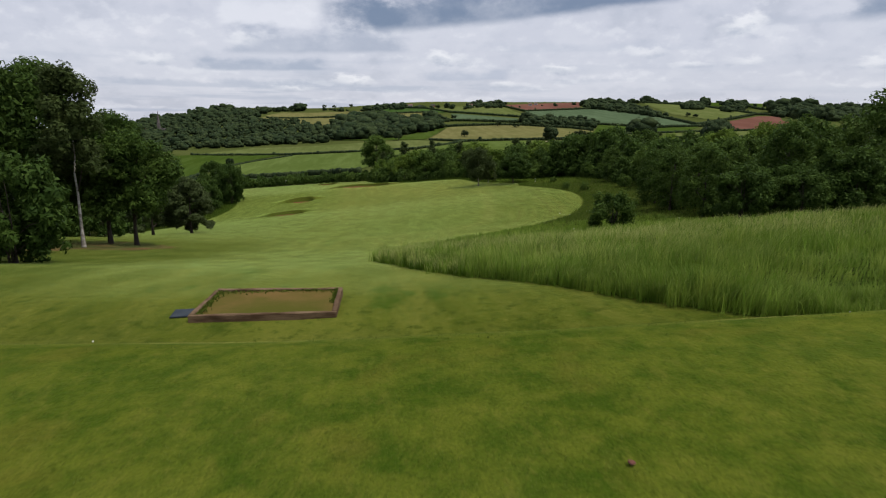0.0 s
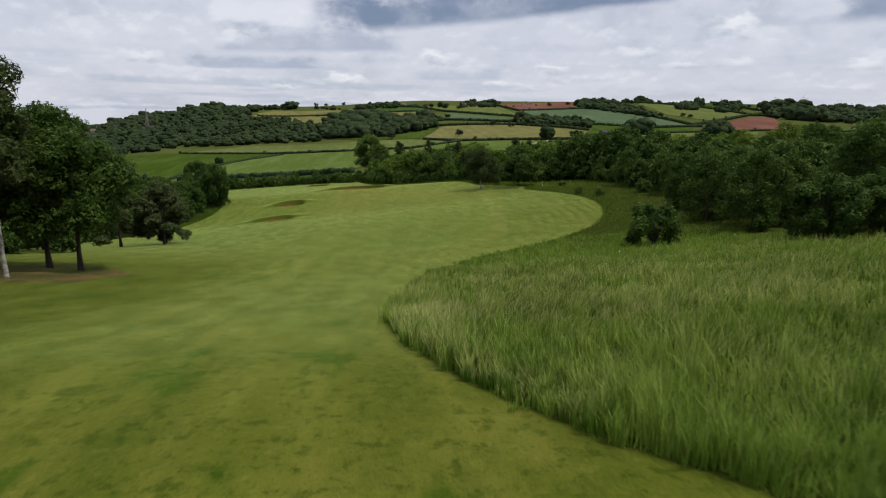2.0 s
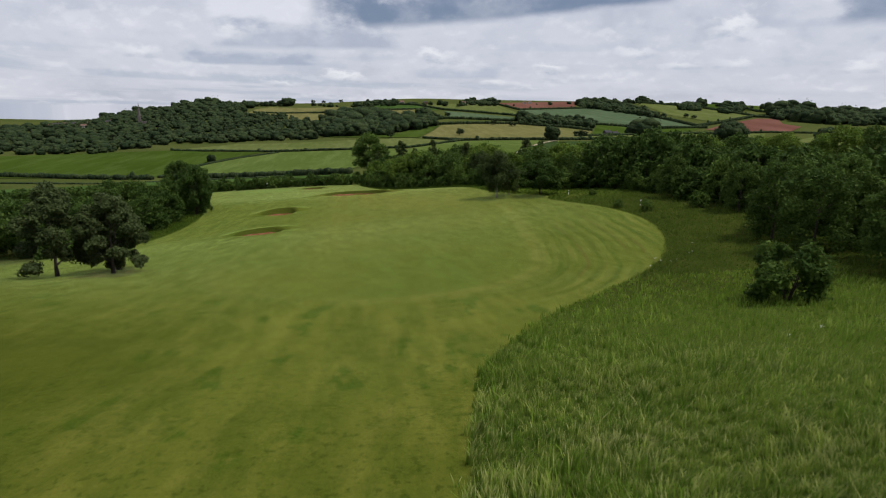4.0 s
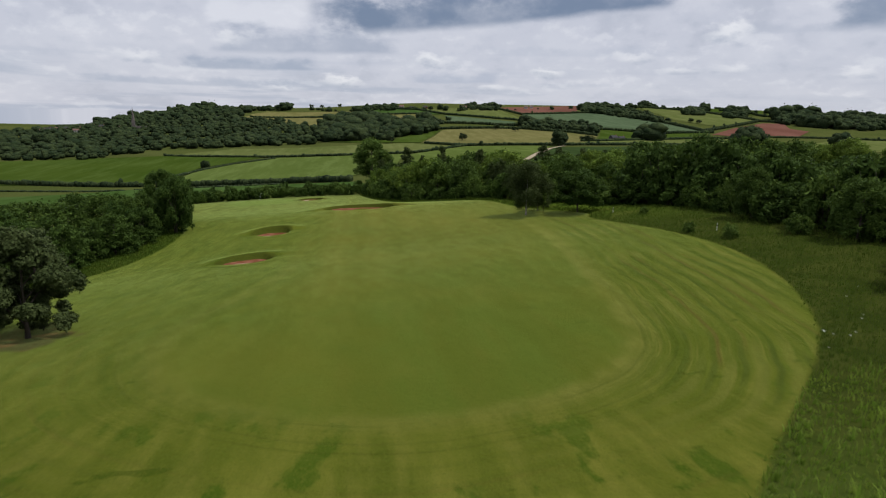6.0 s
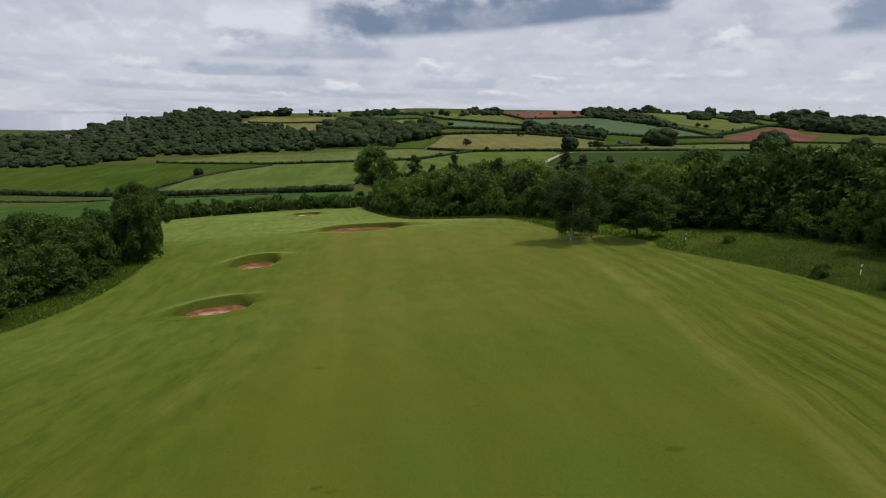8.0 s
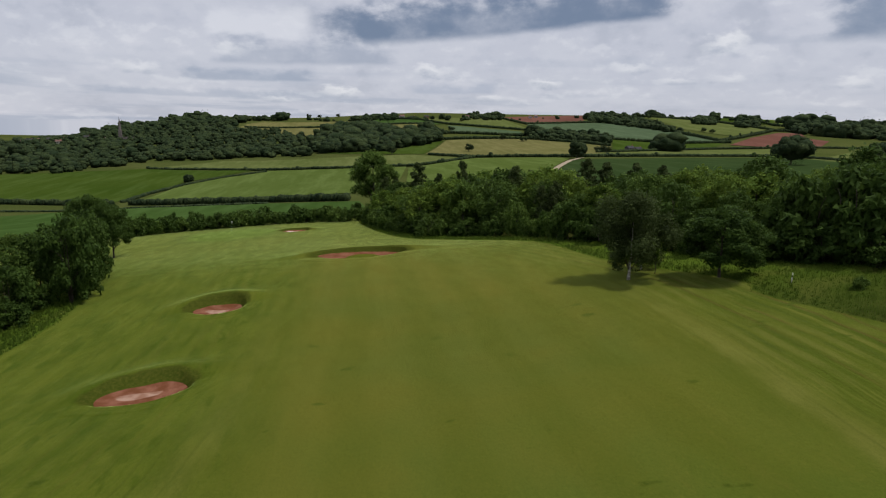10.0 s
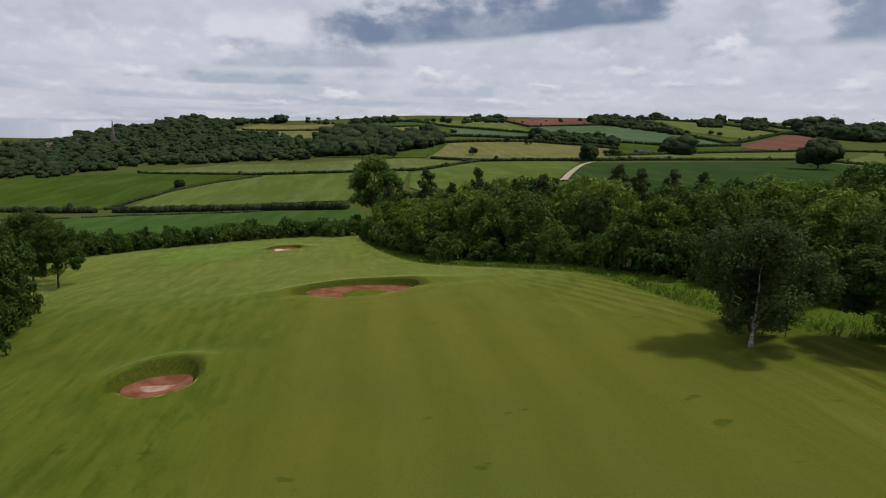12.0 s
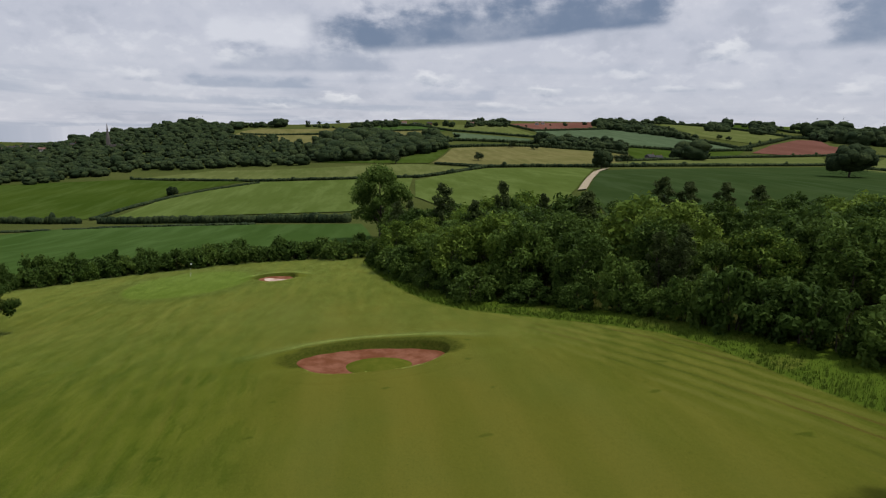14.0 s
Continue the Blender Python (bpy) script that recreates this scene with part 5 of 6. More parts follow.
far_trees("woodland", [q for q, _ in scatter([(503.9, 936.2), (592.4, 1074.0), (619.6, 1056.7), (521.4, 912.2)], 8, 0.85, 12)], "dark copse on the far hill", (6, 9), 79, 26)
far_trees("woodland", [q for q, _ in scatter([(503.9, 1100.3), (521.0, 1114.5), (572.8, 1085.8), (569.4, 1087.8)], 9, 0.85, 13)], "dark copse on the skyline", (6, 9), 80, 26)
far_trees("woodland", [q for q, _ in scatter([(149.4, 960.0), (174.0, 1049.6), (250.3, 1082.7), (219.1, 994.5)], 9, 0.85, 14)], "dark copse on the skyline", (4, 7), 81, 26)
far_trees("woodland", [q for q, _ in scatter([(8.0, 1024.0), (13.4, 1111.5), (64.3, 1053.5), (55.8, 988.0)], 9, 0.85, 15)], "dark copse on the skyline", (4, 7), 82, 26)
far_trees("woodland", [(257, 573), (263, 570), (270, 568), (276, 571), (267, 577)], "clump of dark trees by a farm", (9, 12), 75, 60)
hill_line([(-388.6, 1162.9), (-239.3, 1025.3), (-165.6, 1047.8), (-89.6, 1111.6)], 5, (6, 9), 90)
hill_line([(-86.6, 1077.5), (7.8, 1002.7), (101.8, 964.0), (220.7, 983.8)], 7, (4, 7), 91)
hill_line([(215.4, 962.6), (362.8, 1014.2)], 22, (3, 7), 92)
hill_line([(374.6, 1043.9), (415.3, 1049.9), (544.9, 1090.3), (619.3, 1044.9)], 6, (4, 7.5), 93)
hill_line([(619.3, 1044.9), (679.1, 1002.2), (721.1, 968.5)], 7, (4, 7.5), 94)
hill_line([(721.2, 968.5), (778.3, 916.8), (836.9, 855.7)], 7, (4, 7), 95)
FIELD_TREES = [(87.5, 545.6), (112.0, 791.0), (-81.0, 1174.0), (-61.1, 1157.1), (-29.9, 1143.6), (190.2, 533.2), (451.4, 821.2), (565.1, 902.0), (162.7, 656.9), (28.8, 568.3), (628.4, 1012.6), (570.9, 1022.8), (110.7, 971.2), (150.0, 940.6), (192.0, 968.6), (456.8, 808.1), (552.1, 1032.2), (443.7, 938.5), (-125.9, 1053.8), (146.3, 676.9), (15.8, 996.7), (186.7, 511.4)]
FARMS = [(50.5, 1037.9), (70.7, 1023.4), (85.6, 1002.4), (170.6, 1008.0), (187.0, 1025.0), (210.2, 1030.6), (-184.4, 902.4), (291.4, 1046.1), (229.5, 562.8), (237.9, 565.2), (106.7, 1005.0), (277.2, 1029.6)]
CHURCH = [(-253.0, 780.5)]
TOWN = [(-339.5, 770.1), (-331.2, 774.4), (-322.9, 778.4), (-309.7, 784.7), (-300.8, 788.7), (-337.9, 756.4), (-291.6, 792.7), (-265.8, 782.4), (-333.8, 768.3), (-300.0, 745.8)]


def far_tree_model():
    root = new("field_tree")
    rng = np.random.default_rng(5)
    c = [(rng.uniform(-2.6, 2.6), rng.uniform(-2.6, 2.6), rng.uniform(3, 7.2)) for _ in range(9)]
    verts, faces = [], []
    tube(verts, faces, [Vector((0, 0, -0.3)), Vector((0.1, 0, 2.5)), Vector((0, 0.1, 5))], [0.35, 0.28, 0.12], 6)
    part("trunk", mesh_of("trunk", verts, faces, BARK, True), BARK, root)
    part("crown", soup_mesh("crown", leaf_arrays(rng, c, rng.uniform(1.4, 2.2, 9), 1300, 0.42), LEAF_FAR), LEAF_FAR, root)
    return tagged(root, "lone dark tree on a hillside hedge", "tree", "hillside trees")


def hedge_tree(x, y, wide, high, label, seed):
    """A big dense tree of the field boundaries: trunk, and a crown of many rounded lumps."""
    rng = np.random.default_rng(seed)
    root = new("field_tree")
    root.matrix_basis = pose(x, y, float(land(x, y)))
    verts, faces = [], []
    tube(verts, faces, [Vector((0, 0, -0.4)), Vector((0.1, 0, high * 0.25)), Vector((0, 0.1, high * 0.6))], [0.5, 0.4, 0.15], 7)
    part("trunk", mesh_of("trunk", verts, faces, BARK, True), BARK, root)
    rounds = [(np.array((0, 0, high * 0.52)), np.array((wide * 0.34, wide * 0.34, high * 0.36)))]
    for i in range(22):
        a, t = i * 2.4, rng.uniform(0.0, 1.0)
        r = wide * 0.33 * math.sin(math.pi * (0.25 + 0.62 * t))
        rounds.append((np.array((math.cos(a) * r, math.sin(a) * r, high * (0.26 + 0.58 * t))), wide * rng.uniform(0.10, 0.18) * np.array((1, 1, 0.85))))
    loose = leaf_arrays(rng, [c for c, _ in rounds], [q[0] * 1.04 for _, q in rounds], 5200, 0.26, out=0.6)
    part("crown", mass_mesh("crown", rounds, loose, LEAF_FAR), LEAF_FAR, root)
    return tagged(root, label, "tree", "field trees")


hedge_tree(-100.5, 458, 6.6, 5.4, "lone round bush on a field boundary", 5)
hedge_tree(131, 424, 12.5, 11.5, "round dark tree on a field hedge", 3)
hedge_tree(212, 347, 22, 14.5, "broad dark tree on a field hedge", 4)
hedge_tree(367, 458, 20, 14, "broad dark tree on a field hedge", 6)
first = far_tree_model()
for i, (x, y) in enumerate(FIELD_TREES):
    m = pose(x, y, float(land(x, y)), 0, 0, i * 57) @ Matrix.Diagonal((1, 1, 0.8 + 0.3 * ((i * 7) % 5) / 4, 1))
    if i == 0:
        first.matrix_basis = m
    else:
        copy_thing(first, m)


def house_model(name, wall, roof, long, deep, high, label, windows=3):
    root = new(name)
    bm = bmesh.new()
    box(bm, (long, deep, high), pose(0, 0, high / 2 - 0.3))
    part("wall", bm, wall, root)
    bm = bmesh.new()
    a, b, r = long / 2 + 0.3, deep / 2 + 0.35, deep * 0.42
    z = high - 0.32
    v = [bm.verts.new(p) for p in ((-a, -b, z), (a, -b, z), (a, b, z), (-a, b, z), (-a, 0, z + r), (a, 0, z + r))]
    for f in ((0, 1, 5, 4), (2, 3, 4, 5), (0, 4, 3), (1, 2, 5), (3, 2, 1, 0)):
        bm.faces.new([v[i] for i in f])
    top = part("roof", bm, roof, root)
    bm = bmesh.new()
    box(bm, (0.7, 0.6, 1.8), pose(long * 0.36, 0, z + r + 0.4))
    part("chimney", bm, BRICK_WALL, top)
    for i in range(windows):
        bm = bmesh.new()
        box(bm, (0.95, 0.12, 1.15), pose((i + 0.5) / windows * long - long / 2, -deep / 2 - 0.02, high * 0.62), 0.02)
        part("window", bm, DARK_GLASS, root)
    return tagged(root, label, "house", "hill houses")


def houses():
    models = [house_model("house", BRICK_WALL, ROOF_SLATE, 11, 6.5, 5.2, "distant red brick house with slate roof"),
              house_model("house", RENDER_WALL, ROOF_TILE, 9, 6.5, 5.0, "distant pale rendered house with tiled roof"),
              house_model("barn", STONE, ROOF_SLATE, 9, 6, 3.2, "distant stone farm barn with slate roof", 2)]
    used = set()
    for i, (x, y) in enumerate(FARMS + TOWN):
        k = 2 if i in (8, 9) else i % 2
        m = pose(x, y, float(land(x, y)), 0, 0, (i * 37) % 50 - 25) @ Matrix.Scale(0.8, 4)
        if k in used:
            copy_thing(models[k], m)
        else:
            models[k].matrix_basis = m
            used.add(k)


def church():
    (x, y), = CHURCH
    root = new("church")
    root.matrix_basis = pose(x, y, float(land(x, y)) - 2, 0, 0, 10) @ Matrix.Diagonal((0.6, 0.6, 0.72, 1))
    bm = bmesh.new()
    box(bm, (5.5, 5.5, 17), pose(0, 0, 8.2))
    part("tower", bm, STONE, root)
    bm = bmesh.new()
    bmesh.ops.create_cone(bm, cap_ends=True, segments=8, radius1=2.9, radius2=0.08, depth=21, matrix=pose(0, 0, 27.2))
    part("spire", bm, STONE, root)
    bm = bmesh.new()
    box(bm, (20, 8, 8), pose(12.5, 0, 3.8))
    part("nave", bm, STONE, root)
    tagged(root, "distant sandstone church with tall spire", "church")


houses()
church()



# ---- bunkers ----

def bunker(b, label, silt=SAND_PALE, spill=1.0):
    cx, cy, a, d, turn, deep, rise, side, rear, tongue = b
    root = new("bunker")
    c, s = math.cos(radians(turn)), math.sin(radians(turn))

    def spot(u, v):
        return cx + u * c - v * s, cy + u * s + v * c

    rng = random.Random(int(cx * 7 + cy))
    n, rings, steps = 80, 10, 14
    turns = [2 * math.pi * k / n for k in range(n)]
    wob = [1 + 0.04 * math.sin(3 * t + cx) + 0.025 * math.sin(5 * t + cy) for t in turns]
    fill = [(side + (0.97 - side) * max(0.0, -math.sin(t)) ** 2 - (side - rear) * max(0.0, math.sin(t)) ** 2) for t in turns]
    low = float(ground_z(*spot(0, -d * 0.95))) - deep

    def at(k, f):
        return spot(a * math.cos(turns[k]) * f * wob[k], d * math.sin(turns[k]) * f * wob[k])

    # sand: a shallow dish, washed up a little round its edge
    edge_z = [low + 0.10 + 0.55 * (float(land(*at(k, fill[k]))) - 0.1 - low - 0.1) * (0.75 + 0.25 * -math.sin(turns[k])) for k in range(n)]
    grid = []
    for r in range(rings + 1):
        f = r / rings
        for k in range(n):
            x, y = at(k, fill[k] * f)
            grid.append((x, y, low + (edge_z[k] - low) * f**3 + 0.05 * noise.noise(Vector((x * 0.9, y * 0.9, 3.0)))))
    faces = [(r * n + k, r * n + (k + 1) % n, (r + 1) * n + (k + 1) % n, (r + 1) * n + k) for r in range(rings) for k in range(n)]
    part("sand", mesh_of("sand", grid, faces, SAND, True), SAND, root, "raked red sand")
    # washed pale silt lying in the bottom
    if not tongue:
        verts, m = [], 30
        for r in range(4):
            for k in range(m):
                t, f = 2 * math.pi * k / m, r / 3
                x, y = spot(-0.06 * a + 0.56 * spill * a * math.cos(t) * f, 0.08 * d + spill**2 * (0.16 * d * math.sin(t) + 0.07 * d * math.cos(2 * t + 0.6)) * f)
                verts.append((x, y, low + 0.07 + 0.05 * noise.noise(Vector((x * 0.9, y * 0.9, 3.0))) - 0.06 * f**2))
        faces = [(r * m + k, r * m + (k + 1) % m, (r + 1) * m + (k + 1) % m, (r + 1) * m + k) for r in range(3) for k in range(m)]
        part("silt", mesh_of("silt", verts, faces, silt, True), silt, root, "pale washed silt")
    # the turf face from the sand's edge up to the lip
    ring = []
    for j in range(steps + 1):
        f = j / steps
        for k in range(n):
            f0 = fill[k] * 0.985
            q = f0 + (0.97 - f0) * f / 0.5 if f < 0.5 else 0.97 + 0.55 * (f - 0.5) / 0.5
            x, y = at(k, q)
            z0, z1 = edge_z[k] - 0.06, float(ground_z(x, y)) + 0.02 - (0.035 if j == steps else 0)
            up = min(1.0, max(0.0, (q - f0) / (0.965 - f0)) ** (0.8 + 0.4 * max(0.0, math.sin(turns[k]))))
            ring.append((x, y, z0 + (z1 - z0) * up + rng.uniform(-0.015, 0.015)))
    faces = [(r * n + k, r * n + (k + 1) % n, (r + 1) * n + (k + 1) % n, (r + 1) * n + k) for r in range(steps) for k in range(n)]
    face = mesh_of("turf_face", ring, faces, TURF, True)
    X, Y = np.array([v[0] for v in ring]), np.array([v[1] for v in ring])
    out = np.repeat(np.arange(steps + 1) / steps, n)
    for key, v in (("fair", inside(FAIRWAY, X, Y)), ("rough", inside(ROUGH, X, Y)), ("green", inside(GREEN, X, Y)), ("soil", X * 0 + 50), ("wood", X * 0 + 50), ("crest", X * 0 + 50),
                   ("darkish", (1.65 - 1.6 * smooth(0.35, 0.95, out)) * np.tile(smooth(-0.7, 0.15, np.sin(np.array(turns))), steps + 1) - 0.4)):
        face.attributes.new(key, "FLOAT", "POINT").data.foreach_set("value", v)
    part("turf_face", face, TURF, root, "dark grass face")
    if tongue:
        verts, m = [], 36
        for r in range(6):
            for k in range(m):
                t, f = 2 * math.pi * k / m, r / 5
                x, y = spot(0.5 + (2.95 + 0.4 * math.sin(t)) * math.cos(t) * f, -1.15 + 2.25 * math.sin(t) * f)
                verts.append((x, y, low + 0.42 - 0.55 * f**3))
        faces = [(r * m + k, r * m + (k + 1) % m, (r + 1) * m + (k + 1) % m, (r + 1) * m + k) for r in range(5) for k in range(m)]
        part("turf_tongue", mesh_of("turf_tongue", verts, faces, TURF_TONGUE, True), TURF_TONGUE, root, "grass tongue in the sand")
    return tagged(root, label, "bunker", "bunkers")


bunker(BUNKERS[0], "oval red sand bunker with grassy face")
bunker(BUNKERS[1], "oval red sand bunker with grassy face")
bunker(BUNKERS[2], "wide red sand bunker round a grass tongue")
bunker(BUNKERS[3], "pale sand bunker beside the green", SAND_WHITE, 1.45)


# ---- the practice tee ----
def tee_frame():
    root = new("tee_platform")
    cx, cy = -0.62, 11.16
    z = float(land(cx, cy))
    tilt = math.degrees(math.atan((float(land(cx, cy + 1)) - float(land(cx, cy - 1))) / 2)) * 0.5
    root.matrix_basis = pose(cx, cy, z + 0.02, tilt, 0, -1.5)
    w, d, t, h = 2.98, 2.0, 0.10, 0.185
    rng = random.Random(4)
    for name, size, at in (("sleeper", (w, t, h), (0, -d / 2, h / 2 - 0.04)), ("sleeper", (w - 0.1, t, h), (0, d / 2, h / 2 - 0.04)),
                           ("sleeper", (t, d - t, h), (-w / 2 + t / 2, 0, h / 2 - 0.04)), ("sleeper", (t, d - t, h), (w / 2 - t / 2, 0, h / 2 - 0.025))):
        bm = bmesh.new()
        box(bm, size, pose(*at, 0, rng.uniform(-0.6, 0.6), rng.uniform(-0.6, 0.6)), 0.014)
        bmesh.ops.subdivide_edges(bm, edges=[e for e in bm.edges if e.calc_length() > 1.0], cuts=9)
        for v in bm.verts:
            v.co += Vector([rng.uniform(-0.008, 0.008) for _ in range(3)])
        part(name, bm, TIMBER, root, "weathered brown timber edge")
    bm = bmesh.new()
    bmesh.ops.create_grid(bm, x_segments=24, y_segments=16, size=0.5, matrix=pose(0, 0, h - 0.09) @ Matrix.Diagonal((w - 2 * t + 0.01, d - t, 1, 1)))
    for v in bm.verts:
        v.co.z += 0.016 * noise.noise(v.co * 1.7)
    part("mat", bm, MAT_TOP, root, "worn olive artificial grass mat")
    verts = []
    r2 = np.random.default_rng(8)
    for i in range(1500):
        side = i % 4
        if side == 0:
            x, y = r2.uniform(-w / 2 + 0.1, w / 2 - 0.1), d / 2 - abs(r2.normal()) * 0.1 - 0.04
        elif side == 1:
            x, y = -w / 2 + t + abs(r2.normal()) * 0.08, r2.uniform(-d / 2, d / 2)
        elif side == 2:
            x, y = w / 2 - t - abs(r2.normal()) * 0.05, r2.uniform(-0.2, d / 2)
        else:
            x, y = r2.uniform(-w / 2, w / 2 + 0.15), -d / 2 - 0.06 - abs(r2.normal()) * 0.05
        z0, hh, ang = (h - 0.1 if side < 3 else -0.06), r2.uniform(0.02, 0.065), r2.uniform(0, 6.28)
        dx, dy = math.cos(ang) * 0.008, math.sin(ang) * 0.008
        verts += [(x - dx, y - dy, z0), (x + dx, y + dy, z0), (x + dx * 0.2 + r2.normal() * 0.03, y, z0 + hh), (x - dx * 0.2, y + r2.normal() * 0.03, z0 + hh * 0.9)]
    part("weed_fringe", soup_mesh("weed_fringe", np.array(verts), BLADE_LAWN, 4), BLADE_LAWN, root, "grass growing in the joints")["kind"] = "stuff"
    tagged(root, "raised timber framed tee with worn mat", "tee mat")
    bm = bmesh.new()
    x, y = -2.33, 10.85
    box(bm, (0.62, 0.6, 0.04), pose(x, y, float(land(x, y)) + 0.02, tilt * 2, 0, 6), 0.012)
    tagged(new("rubber_mat", from_bm("rubber_mat", bm, SLATE)), "blue grey rubber mat beside timber tee", "mat")


tee_frame()


def marker_post(x, y, bands, label, high=0.85):
    root = new("marker_post")
    root.matrix_basis = pose(x, y, float(ground_z(x, y)), 2, -2, 20)
    n = len(bands)
    for i, m in enumerate(bands):
        bm = bmesh.new()
        box(bm, (0.065, 0.065, high / n), pose(0, 0, high * (i + 0.5) / n - 0.02 * (i == 0)), 0.008)
        part("band", bm, m, root)
    return tagged(root, label, "post", "marker posts")


marker_post(38.7, 99.4, (WHITE, WHITE, BLACK, WHITE), "black and white distance post in rough")
marker_post(36.0, 120.6, (WHITE, WHITE, BLACK, WHITE), "black and white distance post in rough")


def flag():
    x, y = -27.6, 212.3
    root = new("golf_flag")
    root.matrix_basis = pose(x, y, float(land(x, y)))
    verts, faces = [], []
    tube(verts, faces, [Vector((0, 0, -0.1)), Vector((0, 0, 1.1)), Vector((0, 0, 2.2))], [0.009, 0.007, 0.006], 6)
    part("pole", mesh_of("pole", verts, faces, WHITE), WHITE, root)
    v = [(0.01 + 0.26 * i / 6, 0.04 * math.sin(i), 2.18 - 0.18 * j) for i in range(7) for j in range(2)]
    part("cloth", mesh_of("cloth", v, [(2 * i, 2 * i + 1, 2 * i + 3, 2 * i + 2) for i in range(6)], WHITE), WHITE, root)
    tagged(root, "white flag on pole standing in green", "flag")


flag()


# ---- grasses ----
def blades(name, x, y, high, width, material, label, seed, lean=0.35, zero=None, tone=None):
    """Bent tapering blades in one mesh."""
    rng = np.random.default_rng(seed)
    n = len(x)
    z = ground_z(x, y) if zero is None else zero
    a = rng.uniform(0, 2 * np.pi, n)
    h = high * rng.uniform(0.45, 1.25, n)
    w = width * rng.uniform(0.6, 1.3, n)
    sway = 2.2 * np.sin(x * 0.55 + 1.7 * np.sin(y * 0.31)) + 1.3 * np.sin(y * 0.8 + x * 0.3)
    bx, by = (rng.normal(0.1, 0.4, n) + 0.22 * np.cos(sway)) * lean * h, (rng.normal(0.0, 0.4, n) + 0.22 * np.sin(sway)) * lean * h
    dx, dy = np.cos(a) * w / 2, np.sin(a) * w / 2
    base = np.stack([x, y, z - 0.03], -1)
    mid = base + np.stack([bx * 0.3, by * 0.3, h * 0.6], -1)
    tip = base + np.stack([bx, by, h], -1)
    d = np.stack([dx, dy, 0 * dx], -1)
    v = np.stack([base - d, base + d, mid + d * 0.8, mid - d * 0.8, tip], 1).reshape(-1, 3)
    i = np.arange(n)[:, None] * 5
    corners = np.concatenate([i + (0, 1, 2, 3), i + (3, 2, 4)], 1).ravel()
    me = bpy.data.meshes.new(name)
    me.vertices.add(5 * n)
    me.vertices.foreach_set("co", v.ravel())
    me.loops.add(7 * n)
    me.loops.foreach_set("vertex_index", corners)
    me.polygons.add(2 * n)
    me.polygons.foreach_set("loop_start", (np.arange(n)[:, None] * 7 + (0, 4)).ravel())
    me.update()
    me.validate()
    me.attributes.new("along", "FLOAT", "POINT").data.foreach_set("value", np.tile([0.0, 0.0, 0.6, 0.6, 1.0], n))
    me.attributes.new("tone", "FLOAT", "POINT").data.foreach_set("value", np.repeat(rng.random(n) if tone is None else tone, 5))
    me.materials.append(material)
    return tagged(new(name, me), label, "grass", kind="stuff")


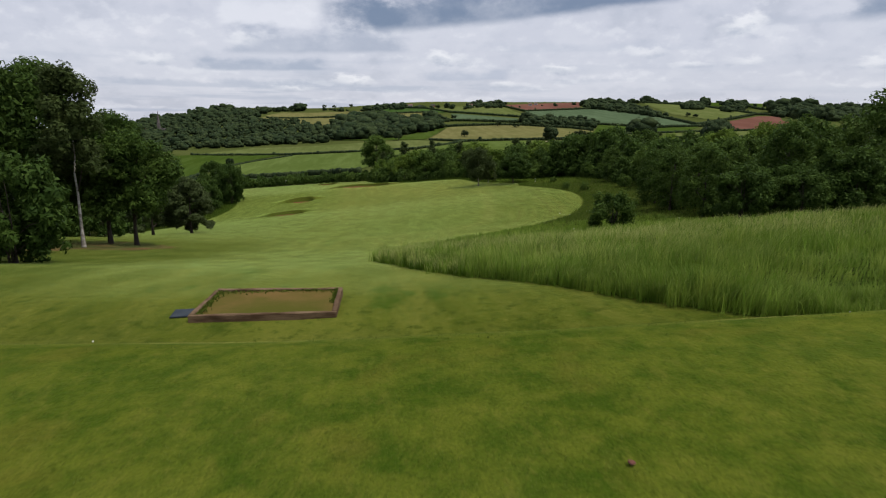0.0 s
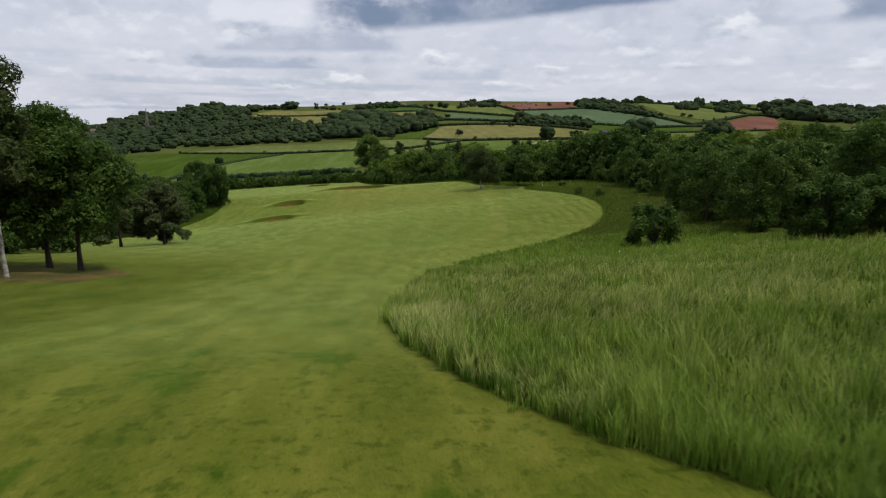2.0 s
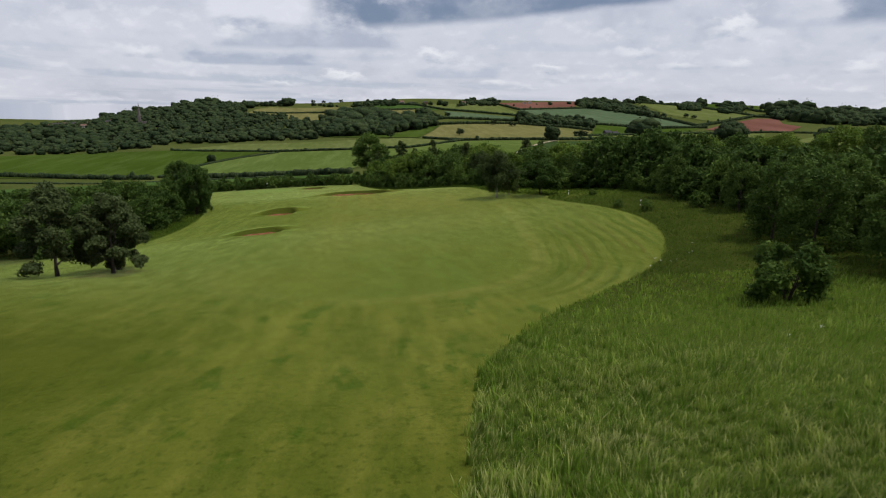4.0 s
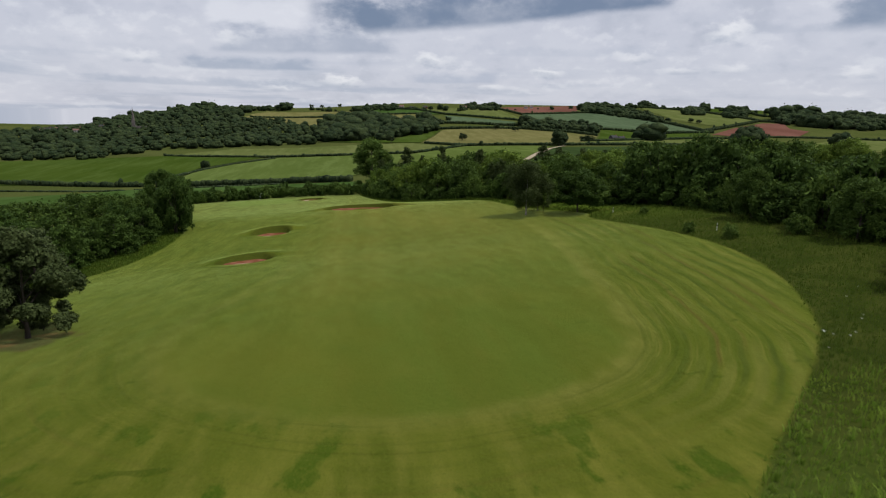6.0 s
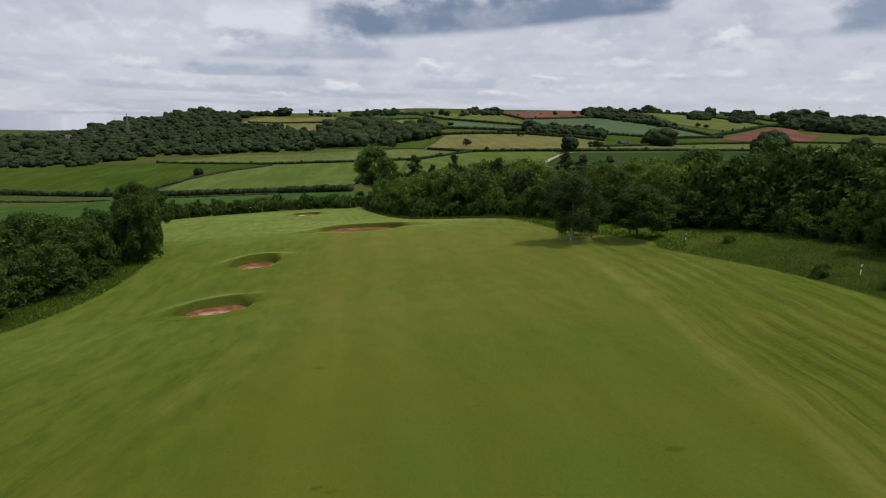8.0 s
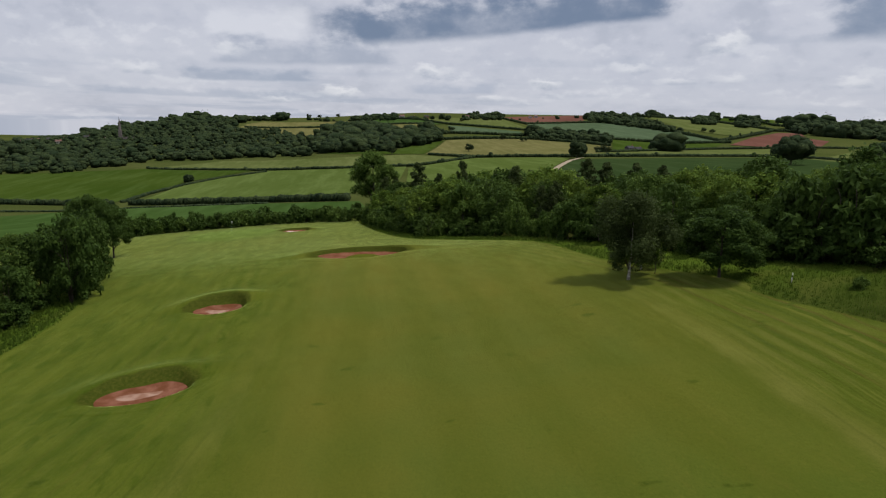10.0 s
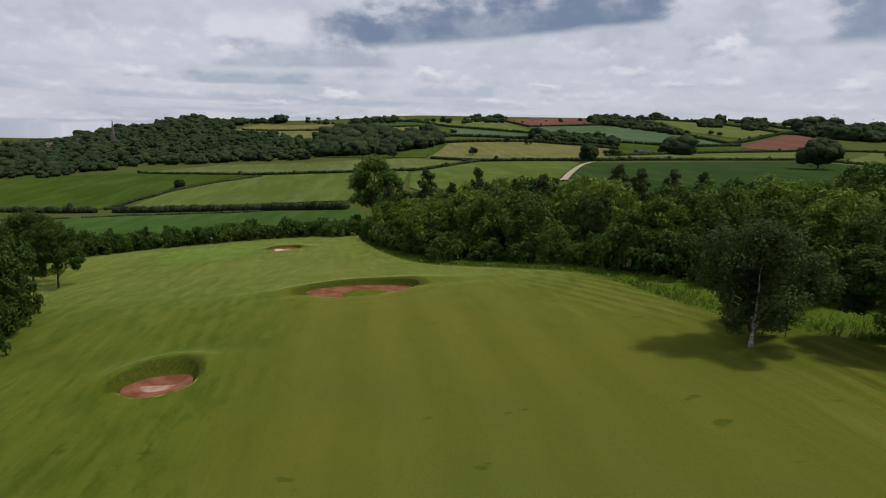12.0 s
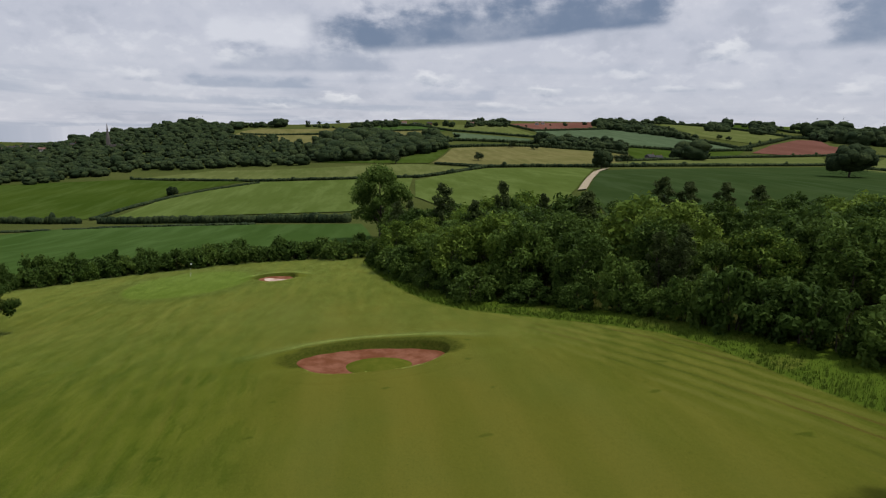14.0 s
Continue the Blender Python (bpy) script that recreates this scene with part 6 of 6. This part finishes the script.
def grasses():
    rng = np.random.default_rng(77)

    def spread(n, x0, x1, y0, y1):
        return rng.uniform(x0, x1, n), rng.uniform(y0, y1, n)

    def tussocks(x, y, cell):
        """Draws blades together into tussocks; gives each one's size and tone."""
        cx, cy = np.floor(x / cell), np.floor(y / cell)
        jx, jy, size, tone = (np.modf(np.abs(np.sin(cx * a + cy * b)) * 4375.85)[0] for a, b in ((12.9, 78.2), (39.3, 11.1), (73.1, 52.2), (27.6, 57.5)))
        pull = rng.uniform(0.0, 0.7, len(x))
        return x + ((cx + jx) * cell - x) * pull, y + ((cy + jy) * cell - y) * pull, size, tone

    # tall grass beside the tee, thickest along the mown edge
    x, y = spread(1150000, 1.5, 34, 3, 62)
    d = -inside(ROUGH, x, y)
    thick = np.clip(1.0 - (x + y * 0.35) / 34, 0.10, 1) * np.where(d < 0.8, 1.0, 0.55)
    keep = (d > 0) & (rng.random(len(x)) < thick)
    x, y, d = x[keep], y[keep], d[keep]
    x, y, size, tone = tussocks(x, y, 0.6)
    clump = (0.55 + 0.75 * size) * (0.9 + 0.3 * np.sin(x * 0.8 + np.sin(y * 0.6)) * np.sin(y * 0.7 + 1.3 * np.sin(x * 0.5)))
    blades("tall_grass", x, y, 0.62 * clump * np.clip(0.95 + d * 0.2, 0.95, 1) * np.clip(1.15 - y / 110, 0.6, 1), 0.007 + 0.0007 * y, BLADE, "tall seeding meadow grass beside mown turf", 1, 0.62, tone=np.where(y > 42, 0.32 + 0.6 * tone, 0.18 + 0.82 * tone))
    # thick fringe where tall grass meets mown turf, toned dark as base shade
    x, y = spread(500000, 1.2, 16, 3, 30)
    d = -inside(ROUGH, x, y)
    keep = (d > 0) & (d < 1.6) & (rng.random(len(x)) < 0.75)
    x, y = x[keep], y[keep]
    x, y, size, tone = tussocks(x, y, 0.45)
    blades("tall_grass", x, y, 0.30 + 0.28 * size, 0.012 + 0.0007 * y, BLADE, "grass fringe along the mown edge, toned dark as shade", 5, 0.6, tone=0.1 + 0.6 * tone)
    # lower rough further on, to the wood
    x, y = spread(560000, 0, 48, 52, 222)
    d = -inside(ROUGH, x, y)
    keep = (d > 0) & (d < 16) & ((y > 62) | (x > 30)) & (rng.random(len(x)) < np.clip(1.2 - d / 4.0, np.where(y < 125, 0.55, 0.2), 1))
    x, y = x[keep], y[keep]
    x, y, size, tone = tussocks(x, y, 0.7)
    clump = (0.6 + 0.5 * size) * (0.9 + 0.3 * np.sin(x * 0.8 + np.sin(y * 0.5)) * np.sin(y * 0.7))
    # past y 118 the tone drops: shade below the wood put into blade colour
    blades("rough_grass", x, y, np.where(y > 125, 0.52, 0.4) * clump, 0.028, BLADE_ROUGH, "uncut rough grass below the wood", 2, tone=np.where(y < 118, 0.5 + 0.4 * tone, 0.26 + 0.2 * tone))
    # the verge below the left wood
    x, y = spread(60000, -44, -28, 107, 150)
    d = -inside(VERGE, x, y)
    x, y = x[d > 0], y[d > 0]
    x, y, size, tone = tussocks(x, y, 0.7)
    blades("rough_grass", x, y, 0.30 + 0.2 * size, 0.036, BLADE_ROUGH, "uncut green verge below the left wood", 6, tone=0.36 + 0.3 * tone)
    # lawn on the bank where the walk begins
    x, y = spread(40000, -6, 10, -1.5, 7)
    keep = (y < line(x, BROW) + 0.2) & (rng.random(len(x)) < np.clip(1.15 - np.hypot(x - 1.6, y) / 9, 0.1, 1))
    x, y = x[keep], y[keep]
    blades("lawn_grass", x, y, 0.045, 0.007, BLADE_LAWN, "short green lawn grass on the bank", 3, 0.9)


grasses()


def flowers():
    """White umbels in the rough, and a few daisies in the lawn."""
    root = new("cow_parsley")
    verts, faces = [], []
    tube(verts, faces, [Vector((0, 0, 0)), Vector((0.02, 0, 0.5)), Vector((0, 0.02, 0.85))], [0.008, 0.006, 0.004], 5)
    part("stem", mesh_of("stem", verts, faces, BLADE_ROUGH), BLADE_ROUGH, root)
    rng = np.random.default_rng(3)
    c = np.stack([rng.uniform(-0.16, 0.16, 12), rng.uniform(-0.16, 0.16, 12), rng.uniform(0.84, 0.94, 12)], 1)
    part("umbel", soup_mesh("umbel", leaf_arrays(rng, c, np.full(12, 0.035), 90, 0.02, 1.0), WHITE), WHITE, root, "flat white flower head")
    tagged(root, "white cow parsley in rough grass", "flower", "cow parsley")
    spots = [(23.9, 66.2), (24.3, 66.0), (24.9, 65.6), (25.6, 66.0), (27.8, 68.0), (28.4, 68.6), (30.5, 72.2), (22.5, 64.2), (17.5, 43.0), (19.6, 43.8), (29.8, 49.5), (33, 74)]
    for i, (x, y) in enumerate(spots):
        m = pose(x, y, float(ground_z(x, y)), 0, 0, i * 40) @ Matrix.Diagonal((0.62, 0.62, 0.75, 1))
        if i == 0:
            root.matrix_basis = m
        else:
            copy_thing(root, m)
    bm = bmesh.new()
    bmesh.ops.create_cone(bm, cap_ends=True, segments=8, radius1=0.007, radius2=0.004, depth=0.012, matrix=pose(0, 0, 0.05))
    daisy = tagged(new("daisy", from_bm("daisy", bm, WHITE)), "tiny white daisy in short lawn", "flower", "daisies")
    for i in range(4):
        x, y = rng.uniform(-3, 7), rng.uniform(0.6, 4.5)
        m = pose(x, y, float(ground_z(x, y)))
        if i == 0:
            daisy.matrix_basis = m
        else:
            copy_thing(daisy, m)


flowers()


def clod():
    """A crumb of turned earth on the bank."""
    bm = bmesh.new()
    bmesh.ops.create_icosphere(bm, subdivisions=3, radius=0.022)
    for v in bm.verts:
        v.co *= 1 + 0.35 * noise.noise(v.co * 22)
        v.co.z *= 0.5
    x, y = CLOD
    ob = new("earth_clod", from_bm("earth_clod", bm, EARTH))
    ob.matrix_basis = pose(x, y, float(ground_z(x, y)) + 0.02)
    tagged(ob, "small brown clod of earth on lawn", "clod")


CLOD = (3.0, 0.95)
clod()
